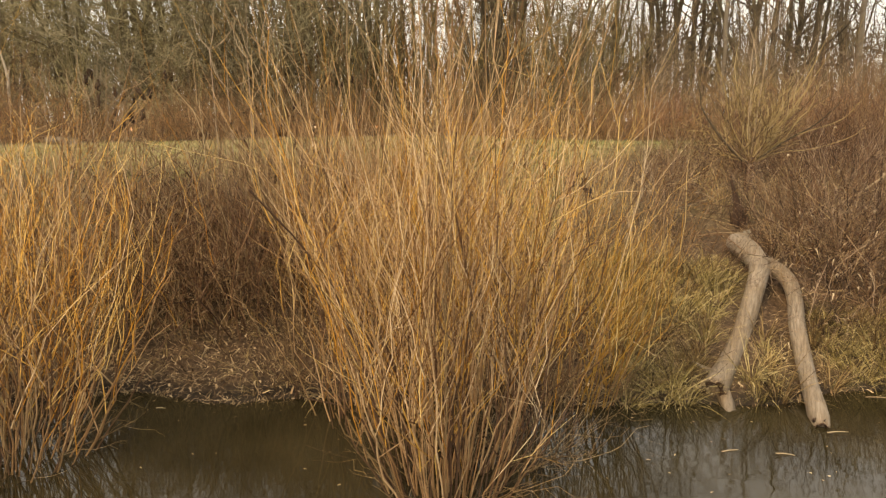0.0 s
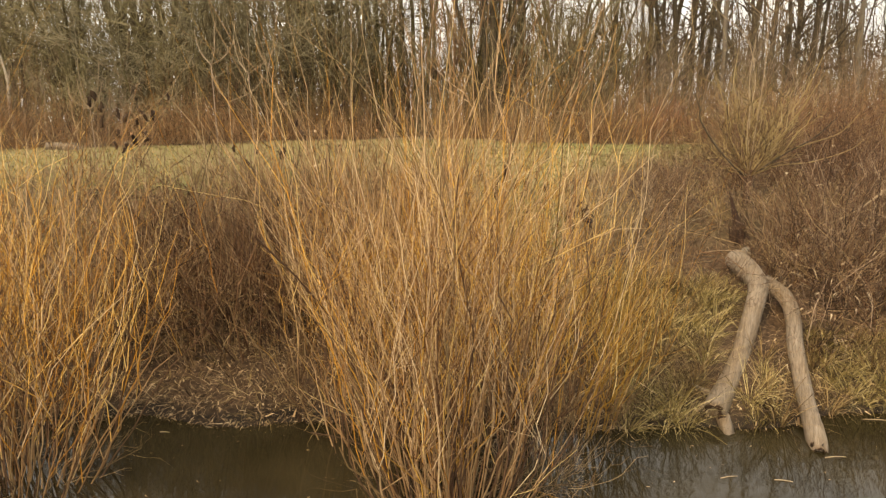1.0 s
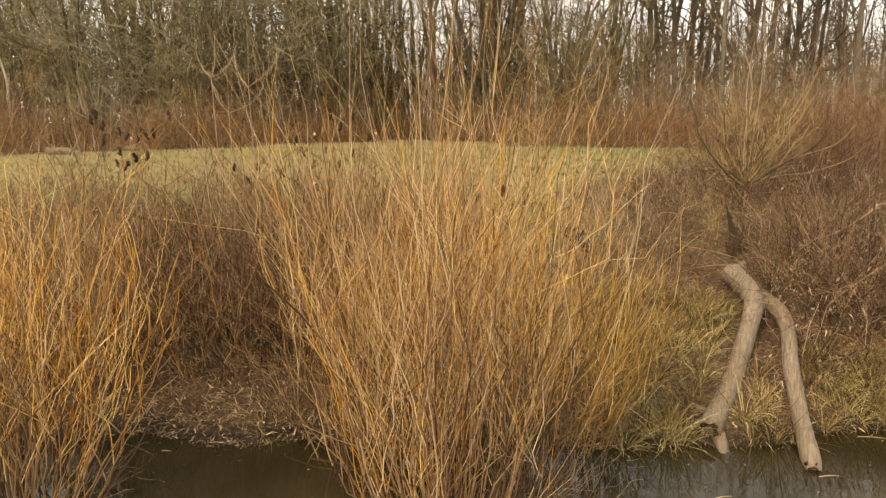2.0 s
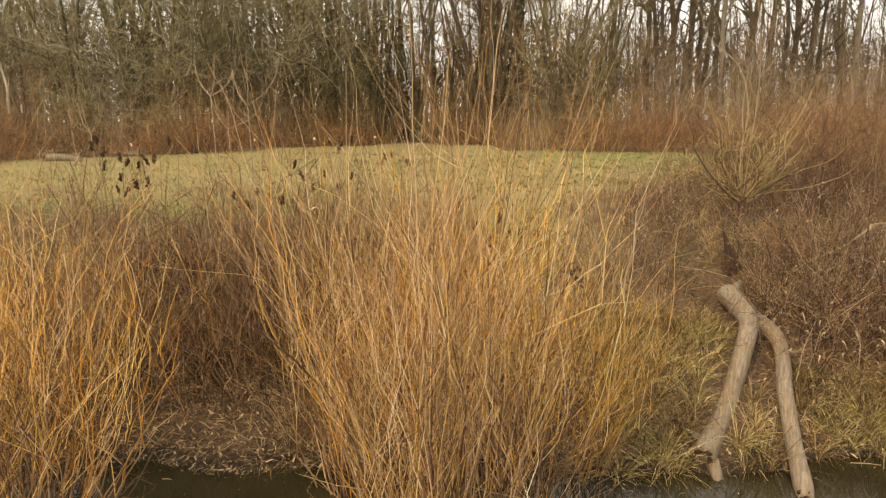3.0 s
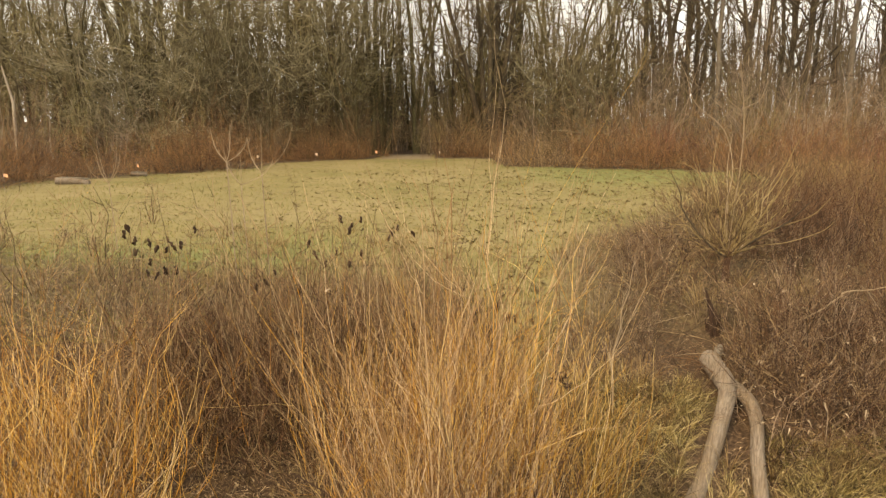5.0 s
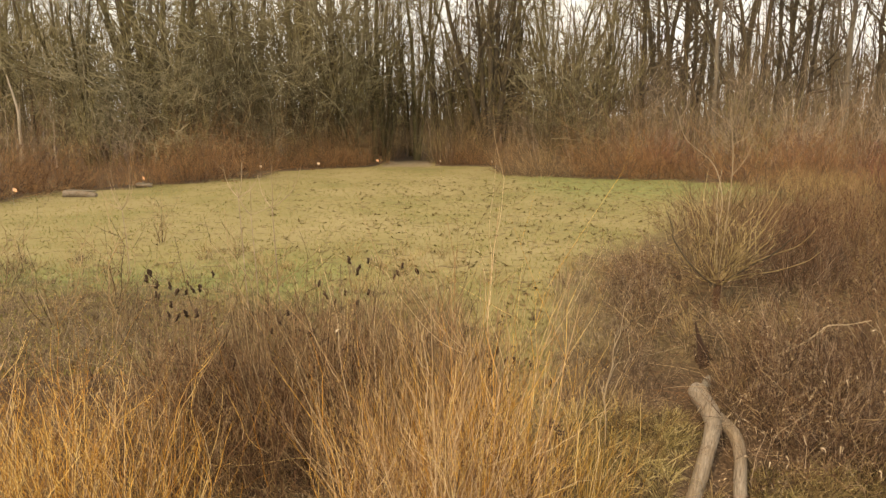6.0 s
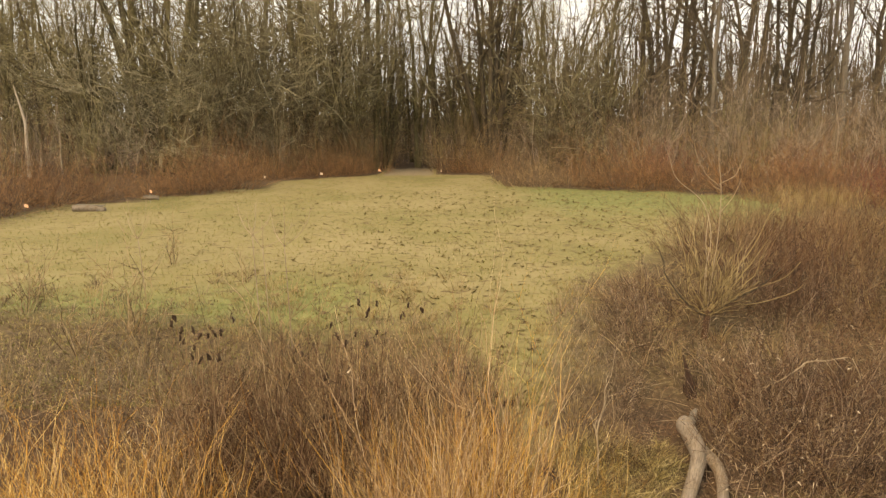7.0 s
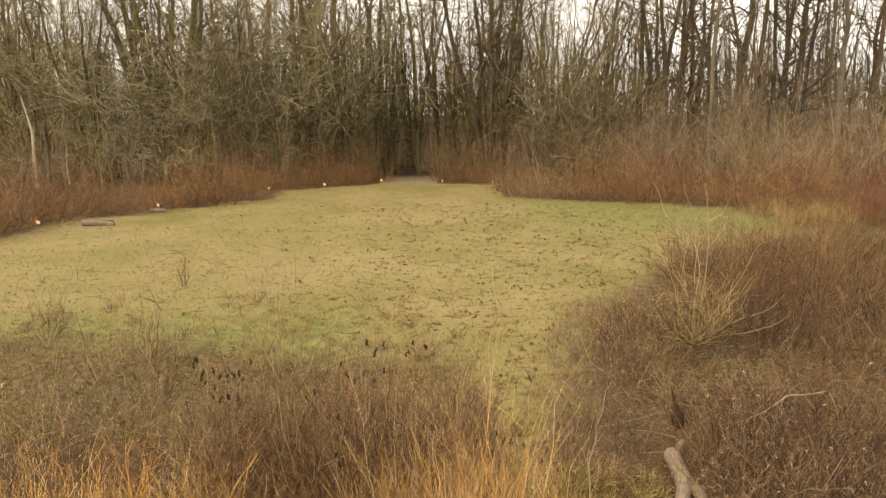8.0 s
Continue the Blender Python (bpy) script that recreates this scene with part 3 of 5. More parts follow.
def scatter(inside, box, gap, count, seed):
    """Random places at least gap apart inside a region of the plan."""
    rnd = random.Random(seed)
    out = []
    for _ in range(count * 30):
        if len(out) >= count:
            break
        x, y = rnd.uniform(box[0], box[1]), rnd.uniform(box[2], box[3])
        if inside(x, y) and all((x - u) ** 2 + (y - w) ** 2 > gap * gap for u, w in out):
            out.append((x, y))
    return out


def meadow_right(y):
    """The line where the meadow meets the brown shrubs."""
    return float(np.interp(y, RIGHT_Y, RIGHT_X))


def meadow_near(x):
    return float(np.interp(x, [-10, -6, -3, -0.5, 0.4, 0.9], [9.6, 9.3, 9.0, 8.8, 8.2, 7.2]))


def off_log(x, y, near=0.2):
    for ax, ay, bx, by in ((2.17, 5.17, 3.2, 6.75), (2.78, 4.68, 3.33, 6.65), (3.2, 6.7, 3.15, 7.4)):
        t = max(0, min(1, ((x - ax) * (bx - ax) + (y - ay) * (by - ay)) / ((bx - ax) ** 2 + (by - ay) ** 2)))
        if math.hypot(x - ax - t * (bx - ax), y - ay - t * (by - ay)) < near:
            return False
    return True


BANK = "brown shrubs on the bank"
brown = [bare_shrub("bare_shrub", 20, 0.92, 0.36, m, 44, label, "shrub", BANK, shoots=5, twig=2, radius=0.0046, curl=0.5, seed=20 + k, leaves=n, sag=-0.14, twig_len=0.36)
         for k, (m, label, n) in enumerate([(M_BROWN, "low tangle of bare brown shrub stems on the bank", 22), (M_MAUVE, "low tangle of grey-brown bare shrub stems on the bank", 12), (M_REDDISH, "low tangle of bare reddish shrub stems on the bank", 26),
                                            (M_MAUVE, "low tangle of grey-brown bare shrub stems with curled leaves", 34), (M_DARKSTEM, "low tangle of dark bare shrub stems on the bank", 0), (M_REDDISH, "low tangle of bare reddish shrub stems on the bank", 0)])]
places = scatter(lambda x, y: y > shore(x) + 0.95 + (0.4 if x < -0.6 else 0) and y < meadow_near(x) and x < 1.0, (-7.5, 1.0, 5.8, 10), 0.42, 80, 1)
places += scatter(lambda x, y: x > meadow_right(y) + 0.1 and y > shore(x) + (1.5 if x < 3.4 else 0.75) and not (2.3 < x < 3.6 and y < 7.4), (2.0, 9, 5.9, 12.5), 0.4, 125, 2)
places += scatter(lambda x, y: y > shore(x) + 0.75 and off_log(x, y), (3.45, 6.4, 6.0, 8.6), 0.26, 70, 10)


def by_edge(x, y):
    """Shrubs are lower towards the meadow."""
    if x > 1.5:
        return min(1.0, 0.42 + 0.30 * max(0.0, x - meadow_right(y)))
    return min(1.0, 0.5 + 0.32 * max(0.0, meadow_near(x) - y))


thin_ = random.Random(77)
places = [(x, y, by_edge(x, y)) for x, y in places if math.hypot(x - 3.6, y - 8.2) > 0.55 and (x < 1.5 or y < 8 or thin_.random() < 0.25 + 0.6 * (x - meadow_right(y)))]
places += [(x, y, 0.42) for x, y in scatter(lambda x, y: meadow_near(x) - 0.3 < y < meadow_near(x) + 2.6 - 0.5 * math.sin(x * 2.1), (-9.5, 0.6, 8, 12.5), 0.5, 52, 12)]
places += [(x, y, 0.4 + 0.2 * min(1.4, x - meadow_right(y))) for x, y in scatter(lambda x, y: meadow_right(y) - 0.1 < x < meadow_right(y) + 1.4 and off_log(x, y), (1.3, 5.5, 6.8, 14), 0.36, 56, 31)]
weedy = [bare_shrub("weed_clump", 18, 0.92, 0.36, m, 40, label, "weed", "dead weeds by the meadow", shoots=4, twig=2, radius=0.005, curl=0.45, seed=320 + k, leaves=n, sag=-0.1, twig_len=0.34)
         for k, (m, label, n) in enumerate([(M_HAZE, "low tangle of grey-tan dead weed stems by the meadow", 10), (M_MAUVE, "low tangle of grey-brown dead weed stems by the meadow", 16), (M_HAZE, "low tangle of grey-tan dead weed stems by the meadow", 24), (M_SCRUB, "low tangle of tan dead weed stems by the meadow", 0)])]
places = [p for p in places if off_log(p[0], p[1], 0.42)]
places = [(x, y, 0.5 * z if math.hypot(x - 5.1, y - 9.8) < 1.25 else z) for x, y, z in places]


def by_meadow(x, y):
    return (x < 1.2 and y > 7.6) or (x > 1.2 and x < meadow_right(y) + 0.9)


strew(weedy, [p for p in places if by_meadow(p[0], p[1])], (0.65, 1.1))
strew(brown, [p for p in places if not by_meadow(p[0], p[1])], (0.7, 1.2))
strew([bare_shrub("bank_shrub", 30, 1.15, 0.3, (M_BROWN, M_REDDISH)[k], 16, "tall red-brown bare shrub behind the leafy bank", "shrub", "dark shrubs behind the bank", shoots=4, twig=2, radius=0.0055, curl=0.2, seed=28 + k) for k in range(2)],
      scatter(lambda x, y: y > shore(x) + 0.72, (-3.3, 0.2, 5.9, 7.7), 0.27, 52, 9), (0.8, 1.25))

rust = [bare_shrub("hedge_shrub", 36, 1.45, 0.7, (M_RUST, M_RUST, M_REDDISH)[k], 52, "dense rust-brown bare hedge shrub along the meadow edge", "shrub", "rust-brown hedge round the meadow", shoots=7, twig=2, radius=0.006, curl=0.6, twig_len=0.36, seed=40 + k) for k in range(3)]


def along(points, step, rows, gap, seed, big=1.0):
    """Places along a line of the plan, in several rows behind it."""
    rnd = random.Random(seed)
    out = []
    for (x0, y0), (x1, y1) in zip(points, points[1:]):
        d = math.hypot(x1 - x0, y1 - y0)
        nx, ny = -(y1 - y0) / d, (x1 - x0) / d
        for i in range(max(1, round(d / step))):
            for r in range(rows):
                f = (i + rnd.uniform(0.1, 0.9)) * step / d
                o = r * gap + rnd.uniform(-0.2, 0.2) + 0.5
                out.append((x0 + (x1 - x0) * f + nx * o, y0 + (y1 - y0) * f + ny * o, big * rnd.uniform(0.85, 1.1) * (0.95 + 0.12 * r + 0.3 * math.sin(1.1 * (x0 + (x1 - x0) * f) + 0.7 * seed))))
    return out


line = along([(-17.4, 23.4), (-17.9, 27.4), (-13.9, 31.9), (-10.4, 35.8)], 1.0, 2, 1.1, 3, 1.2)
line += along([(-12.5, 39.8), (-7.8, 42.2), (-3.6, 45.1)], 1.0, 2, 1.1, 4, 1.02)
line += along([(-0.5, 44.8), (3.9, 43.2)], 1.0, 2, 1.1, 5, 1.02)
line += along([(6.6, 34.7), (11, 32.9), (15.3, 30), (18.6, 24.5), (19.6, 17.5)], 1.05, 2, 1.4, 6, 1.22)
strew(rust, line, (0.75, 1.25))

# the dark and reddish barks carry the scrub's inner shade in their colour
scrub = [bare_shrub("scrub_bush", 44, 1.3, 0.6, (M_DARKSTEM, M_REDDISH, M_SCRUB)[k], 34, ("dark brown bare scrub bush beside the meadow", "dark reddish bare scrub bush beside the meadow", "tan bare scrub bush beside the meadow")[k], "shrub", "brown scrub beside the meadow", shoots=4, twig=2, radius=0.005, curl=0.3, seed=50 + k, sag=-0.06) for k in range(3)]
strew([bare_shrub("hedge_shrub", 40, 1.3, 0.55, M_BROWN, 60, "rounded tan-brown bare shrub at the meadow edge", "shrub", "rust-brown hedge round the meadow", shoots=7, twig=2, radius=0.006, curl=0.6, seed=46)],
      [(4.2, 35.6, 1.2), (5.3, 34.9, 1.35), (6.6, 35.2, 1.3), (3.7, 37.2, 1.25), (3.9, 39.2, 1.3), (5.0, 36.9, 1.4), (6.2, 37.0, 1.4), (7.8, 35.3, 1.2)], (0.9, 1.15))
strew(scrub, scatter(lambda x, y: x > meadow_right(y) + 0.5, (5.6, 14, 10.8, 19), 0.75, 66, 8), (0.8, 1.3))


# ---- the wood behind the meadow ----
def tree(name, tall, radius, stems, limbs, mat, twig_mat, label, lo=0.12, angle=42, share=0.22, branch=6, twig=4, up=0.35, lean=4, seed=1, thick=0.45, least=0.007, droop=0.0, ways=None, limb_mat=None, wob=0.045, limb_least=0.0, sway=0.3):
    """A bare tree: every trunk a part, its limbs and twigs joined crowns. ways: the sideways lean of each trunk, as a share of its height."""
    global RNG
    RNG = np.random.default_rng(seed)
    ob = thing(name, (0, 0, 0), label, "tree", "bare trees of the wood")
    stems = len(ways) if ways else stems
    a = RNG.uniform(0, 2 * np.pi, stems)
    off = 0.0 if stems == 1 else 0.25
    base = np.stack([np.cos(a) * off, np.sin(a) * off, 0 * a - 0.2], 1)
    ang = np.radians(RNG.uniform(0.3, 1.0, stems) * lean)
    way = np.stack([np.cos(a) * np.sin(ang), np.sin(a) * np.sin(ang), np.cos(ang)], 1)
    if ways:
        way = unit(np.array([(x, y, 1.0) for x, y in ways]))
        base = np.stack([way[:, 0] * 0.7, way[:, 1] * 0.7, 0 * a - 0.2], 1)
    P, R = grow(base, way, tall * RNG.uniform(0.85, 1.0, stems), radius * RNG.uniform(0.7, 1.0, stems), n=16, bend=(0, 0, 0.0), wob=wob, tip=0.12, curl=0.02)
    R[:, 0] *= 1.35
    v, q = tubes(P, R, 8)
    nv, nq = len(v) // stems, len(q) // stems
    for k in range(stems):
        part("trunk", v[k * nv:(k + 1) * nv], q[:nq], mat, ob)
    l1 = grow(*sprout(P, R, limbs, lo, 0.95, angle, share, thin=thick, up=up), n=7, bend=(0, 0, 0.14 - droop), wob=sway, tip=0.25, curl=0.2)
    np.maximum(l1[1], limb_least, out=l1[1])
    l2 = grow(*sprout(*l1, branch, 0.15, 0.95, 50, 0.42, thin=0.6, up=0.05 - droop), n=4, bend=(0, 0, 0.1 - droop), wob=0.34, tip=0.4, curl=0.2)
    l3 = grow(*sprout(*l2, twig, 0.15, 1.0, 42, 0.5, thin=0.75, up=0.1 - droop), n=2, wob=0.0, tip=0.6)
    for _, r in (l2, l3):
        np.maximum(r, least, out=r)
    part("limb_crown", *tubes(l1[0], l1[1], 3), limb_mat or mat, ob, kind="stuff")
    part("twig_crown", *gather(spikes(*l2), spikes(*l3)), twig_mat, ob, kind="stuff")
    return ob


# the trees that stand out at the edge of the wood
HERO = "tall dark-stemmed bare tree at the edge of the wood"
for x, y, tall, radius, ways, mat, twig_mat, limbs, seed in [
        (3.4, 49.0, 27, 0.30, [(-0.22, 0.02), (-0.08, -0.02), (0.02, 0.03), (0.19, -0.02), (0.07, 0.06)], M_TRUNK, M_GREYTWIG, 22, 201),
        (-19.2, 47.6, 27, 0.34, [(-0.30, -0.03), (-0.16, 0.02), (0.03, 0.0), (0.12, 0.05)], M_MOSSBARK, M_OLIVE, 24, 202),
        (-17.9, 48.6, 30, 0.36, [(0.05, 0.02)], M_MOSSBARK, M_OLIVE, 40, 203),
        (19.4, 48.4, 30, 0.29, [(-0.01, 0.02)], M_GREYBARK, M_GREYTWIG, 35, 204),
        (16.4, 49.4, 30, 0.29, [(-0.02, 0.0)], M_TRUNK, M_GREYTWIG, 35, 205),
        (17.9, 50.6, 30, 0.28, [(0.01, 0.0)], M_TRUNK, M_GREYTWIG, 35, 206),
        (22.6, 48.2, 29, 0.26, [(0.0, 0.02), (-0.16, 0.02)], M_TRUNK, M_GREYTWIG, 22, 207),
        (25.4, 48.8, 31, 0.36, [(0.0, 0.0)], M_TRUNK, M_GREYTWIG, 40, 208),
        (24.4, 50.2, 30, 0.28, [(0.02, 0.0)], M_TRUNK, M_GREYTWIG, 32, 209),
        (29.0, 49.0, 30, 0.30, [(0.01, 0.0)], M_GREYBARK, M_GREYTWIG, 32, 210),
        (26.6, 50.2, 27, 0.22, [(0.05, 0.0)], M_TRUNK, M_GREYTWIG, 32, 211),
        (14.6, 49.2, 30, 0.26, [(-0.03, 0.0)], M_TRUNK, M_GREYTWIG, 32, 212),
        (-1.9, 50.6, 27, 0.18, [(-0.04, 0.02), (0.12, 0.03)], M_MOSSBARK, M_OLIVE, 24, 213),
        (-4.9, 49.0, 30, 0.22, [(0.02, 0.0)], M_MOSSBARK, M_OLIVE, 35, 214),
        (-9.6, 49.4, 30, 0.26, [(-0.02, 0.0)], M_MOSSBARK, M_OLIVE, 35, 215),
        (-11.3, 50.2, 30, 0.26, [(0.03, 0.0)], M_MOSSBARK, M_OLIVE, 35, 216),
        (-28.0, 46.8, 20, 0.17, [(-0.02, 0.0)], M_TRUNK, M_OLIVE, 30, 217),
        (-26.6, 47.6, 20, 0.15, [(0.02, 0.0), (0.10, 0.02)], M_TRUNK, M_OLIVE, 19, 218),
        (31.0, 48.6, 30, 0.24, [(0.02, 0.0)], M_TRUNK, M_GREYTWIG, 32, 219)]:
    ob = tree("edge_tree", tall, radius, 1, limbs, mat, twig_mat, HERO if mat is M_TRUNK else "tall bare tree with moss-covered trunk at the wood edge" if mat is M_MOSSBARK else "tall grey-barked bare tree at the edge of the wood", lo=0.12, angle=52, share=0.15, branch=5, twig=3, up=0.22, ways=ways, seed=seed, least=0.009, wob=0.04, thick=0.4)
    ob.location = (x, y, float(height(x, y)))
crooked = tree("edge_tree", 22, 0.24, 1, 16, M_TRUNK, M_GREYTWIG, "crooked dark-stemmed bare tree at the wood edge", lo=0.3, angle=55, share=0.16, branch=4, twig=2, ways=[(-0.01, 0.0)], seed=231, least=0.009, wob=0.16)
crooked.location = (20.5, 48.0, float(height(20.5, 48.0)))

mossy = [tree("mossy_tree", 14 + k, 0.17, 4, 15, M_MOSSBARK, M_OLIVE, "bare many-stemmed tree with moss-green lichened twigs", lo=0.10, angle=60, share=0.28, branch=6, twig=4, lean=17, seed=60 + k, least=0.0095, droop=0.1, sway=0.4) for k in range(3)]
slender = [tree("forest_tree", 26 + k, 0.21 + 0.025 * k, 1, 44, (M_TRUNK, M_TRUNK, M_GREYBARK, M_TRUNK)[k], M_GREYTWIG, "tall slender bare forest tree with dark bark", lo=0.12, angle=54, share=0.125, branch=4, twig=2, lean=6, up=0.2, seed=70 + k, least=0.010) for k in range(4)]
poles = [tree("young_tree", 13 + k, 0.09, 1, 20, M_TRUNK, M_GREYTWIG, "thin young bare tree among taller ones", lo=0.15, angle=48, share=0.17, branch=3, twig=1, lean=9, up=0.2, seed=80 + k, least=0.008) for k in range(4)]
lichen = [tree("lichened_tree", 8 + k, 0.10, 4, 13, M_MOSSBARK, M_LICHEN, "low spreading bare tree with pale lichen-covered branches", lo=0.08, angle=58, share=0.42, branch=8, twig=5, lean=18, seed=86 + k, least=0.010, droop=0.14, limb_mat=M_LICHEN, limb_least=0.026, sway=0.5) for k in range(3)]


def gap_ok(x, y):
    """Keeps the footpath into the wood clear."""
    return y > 53.5 or abs(x + 2.4 - 0.1 * (y - 48)) > 1.6


mp = [(-7.1, 48.9), (-14.2, 49.5), (-24.7, 47.7), (7.6, 50.4), (9.2, 49.0), (-22.0, 50.0), (11.4, 51.0), (1.3, 52.8)]
mp += scatter(lambda x, y: gap_ok(x, y) and all(math.hypot(x - u, y - w) > 2.2 for u, w in mp), (-39, 4.5, 48.3, 61), 2.5, 22, 11)
strew(mossy, [(*p, 1) for p in mp], (0.93, 1.2))
sp = [(33.4, 49.5), (10.4, 50.0), (-29.6, 49.5), (20.8, 53.5), (27.4, 52.8), (33.4, 51.7)]
sp += scatter(lambda x, y: gap_ok(x, y) and all(math.hypot(x - u, y - w) > 1.6 for u, w in sp + mp) and not (21.0 < x * 49 / y < 22.3), (-44, 48, 52.5, 72), 2.4, 56, 12)
lp = [(-21.4, 46.0), (-17.1, 45.3), (-13.6, 46.2), (-23.7, 46.6), (-9.3, 47.3), (-6.1, 47.5), (7.3, 47.5), (9.6, 47.0), (-30.5, 47.9), (-11.6, 45.8), (-19.0, 44.4), (-15.2, 47.6), (-22.4, 45.4)]
strew(lichen, lp, (0.85, 1.2))
strew(slender, [(x, y, 1.25 if x < 5 else 1.3) for x, y in sp if (x < 8 or y > 54) and not 6.0 < x * 49 / y < 11.5 and not -30.5 < x * 49 / y < -22.5], (0.85, 1.1))
strew([tree("young_tree", 17 + k, 0.11, 1, 26, M_TRUNK, M_GREYTWIG, "tall thin bare tree among the others", lo=0.12, angle=50, share=0.15, branch=4, twig=2, lean=7, up=0.2, seed=180 + k, least=0.009) for k in range(3)],
      scatter(lambda x, y: gap_ok(x, y) and all(math.hypot(x - u, y - w) > 0.7 for u, w in sp + mp) and not (21.0 < x * 49 / y < 22.3), (4, 46, 50, 68), 1.4, 38, 19), (0.9, 1.25))
strew(poles, scatter(lambda x, y: gap_ok(x, y) and all(math.hypot(x - u, y - w) > 0.8 for u, w in sp + mp), (-42, 46, 48, 71), 1.3, 95, 13), (0.82, 1.3))
thick_, thick_b = ([bare_shrub("thicket_shrub", 22, 3.0, 0.9, (M_ASH, M_BROWN if s_ == 90 else M_OLIVE, M_ASH, M_OLIVE)[k], 30, ("tall grey-brown bare thicket shrub under the trees", "tall brown bare thicket shrub under the trees", "tall grey-brown bare thicket shrub under the trees", "tall olive-brown bare thicket shrub under the trees")[k], "shrub", "thicket at the edge of the wood", shoots=6, twig=2, radius=0.009, curl=0.5, seed=s_ + k) for k in range(4)] for s_ in (90, 95))
small = [tree("small_tree", 7 + k, 0.07, 4, 10, M_GREYTWIG, M_ASH, "small many-stemmed grey-brown bare tree before the wood", lo=0.1, angle=40, share=0.3, branch=6, twig=2, lean=18, seed=98 + k, least=0.009) for k in range(2)]
strew(small, scatter(lambda x, y: y > 48 - 0.36 * x, (5.5, 42, 37, 53), 2.3, 20, 16), (0.5, 0.95))
strew(thick_, [(x, y, 1.0 if x < 7 else 1.35) for x, y in scatter(lambda x, y: gap_ok(x, y) and y > 46 - 0.35 * max(0, x - 3), (3.3, 44, 31, 50), 1.3, 70, 14)], (0.8, 1.5))
strew(thick_b, scatter(lambda x, y: gap_ok(x, y) and y > 47 - 0.6 * max(0, -x - 6.5), (-35, 3.3, 33, 51), 1.6, 34, 15), (0.7, 1.5))
strew([bare_shrub("thicket_shrub", 24, 2.6, 0.8, M_BROWN, 30, "brown bare thicket shrub beyond the footpath", "shrub", "thicket at the edge of the wood", shoots=6, twig=2, radius=0.008, curl=0.5, seed=245)],
      [(-4.9, 51.6), (-5.6, 53.0), (-4.3, 53.3), (-5.1, 55.0), (-3.6, 57.0), (-6.3, 54.2), (-3.4, 55.0), (-1.6, 54.6), (-0.4, 55.6), (-2.5, 56.4), (-4.6, 55.6), (-1.0, 57.2)], (0.9, 1.3))
strew([bare_shrub("thicket_shrub", 26, 2.7, 0.8, (M_BROWN, M_SCRUB)[k], 34, ("brown bare thicket shrub behind the hedge", "tan bare thicket shrub behind the hedge")[k], "shrub", "thicket at the edge of the wood", shoots=7, twig=2, radius=0.008, curl=0.5, seed=247 + k) for k in range(2)],
      [(-12.3, 43.2), (-11.0, 43.8), (-9.8, 44.4), (-8.6, 44.9), (-7.5, 45.6), (-6.4, 46.2), (-5.4, 46.9), (-4.9, 48.2), (-8.9, 46.4), (-6.9, 47.6), (-0.1, 46.9), (0.9, 46.4), (2.0, 46.6), (3.0, 45.8), (0.4, 48.3), (2.6, 47.9)], (0.95, 1.45))
strew([bare_shrub("dogwood_shrub", 30, 1.9, 0.7, M_REDTWIG, 30, "dark red bare dogwood shrub behind the hedge", "shrub", "red dogwood behind the hedge", shoots=6, twig=2, radius=0.007, curl=0.3, seed=240)],
      [(11.6, 37.0), (12.6, 37.6), (13.5, 36.9), (12.2, 38.4), (18.6, 35.0), (19.6, 35.6), (20.4, 34.8), (19.2, 36.4), (17.6, 26.0), (18.4, 26.6), (18.0, 27.4)], (0.85, 1.15))


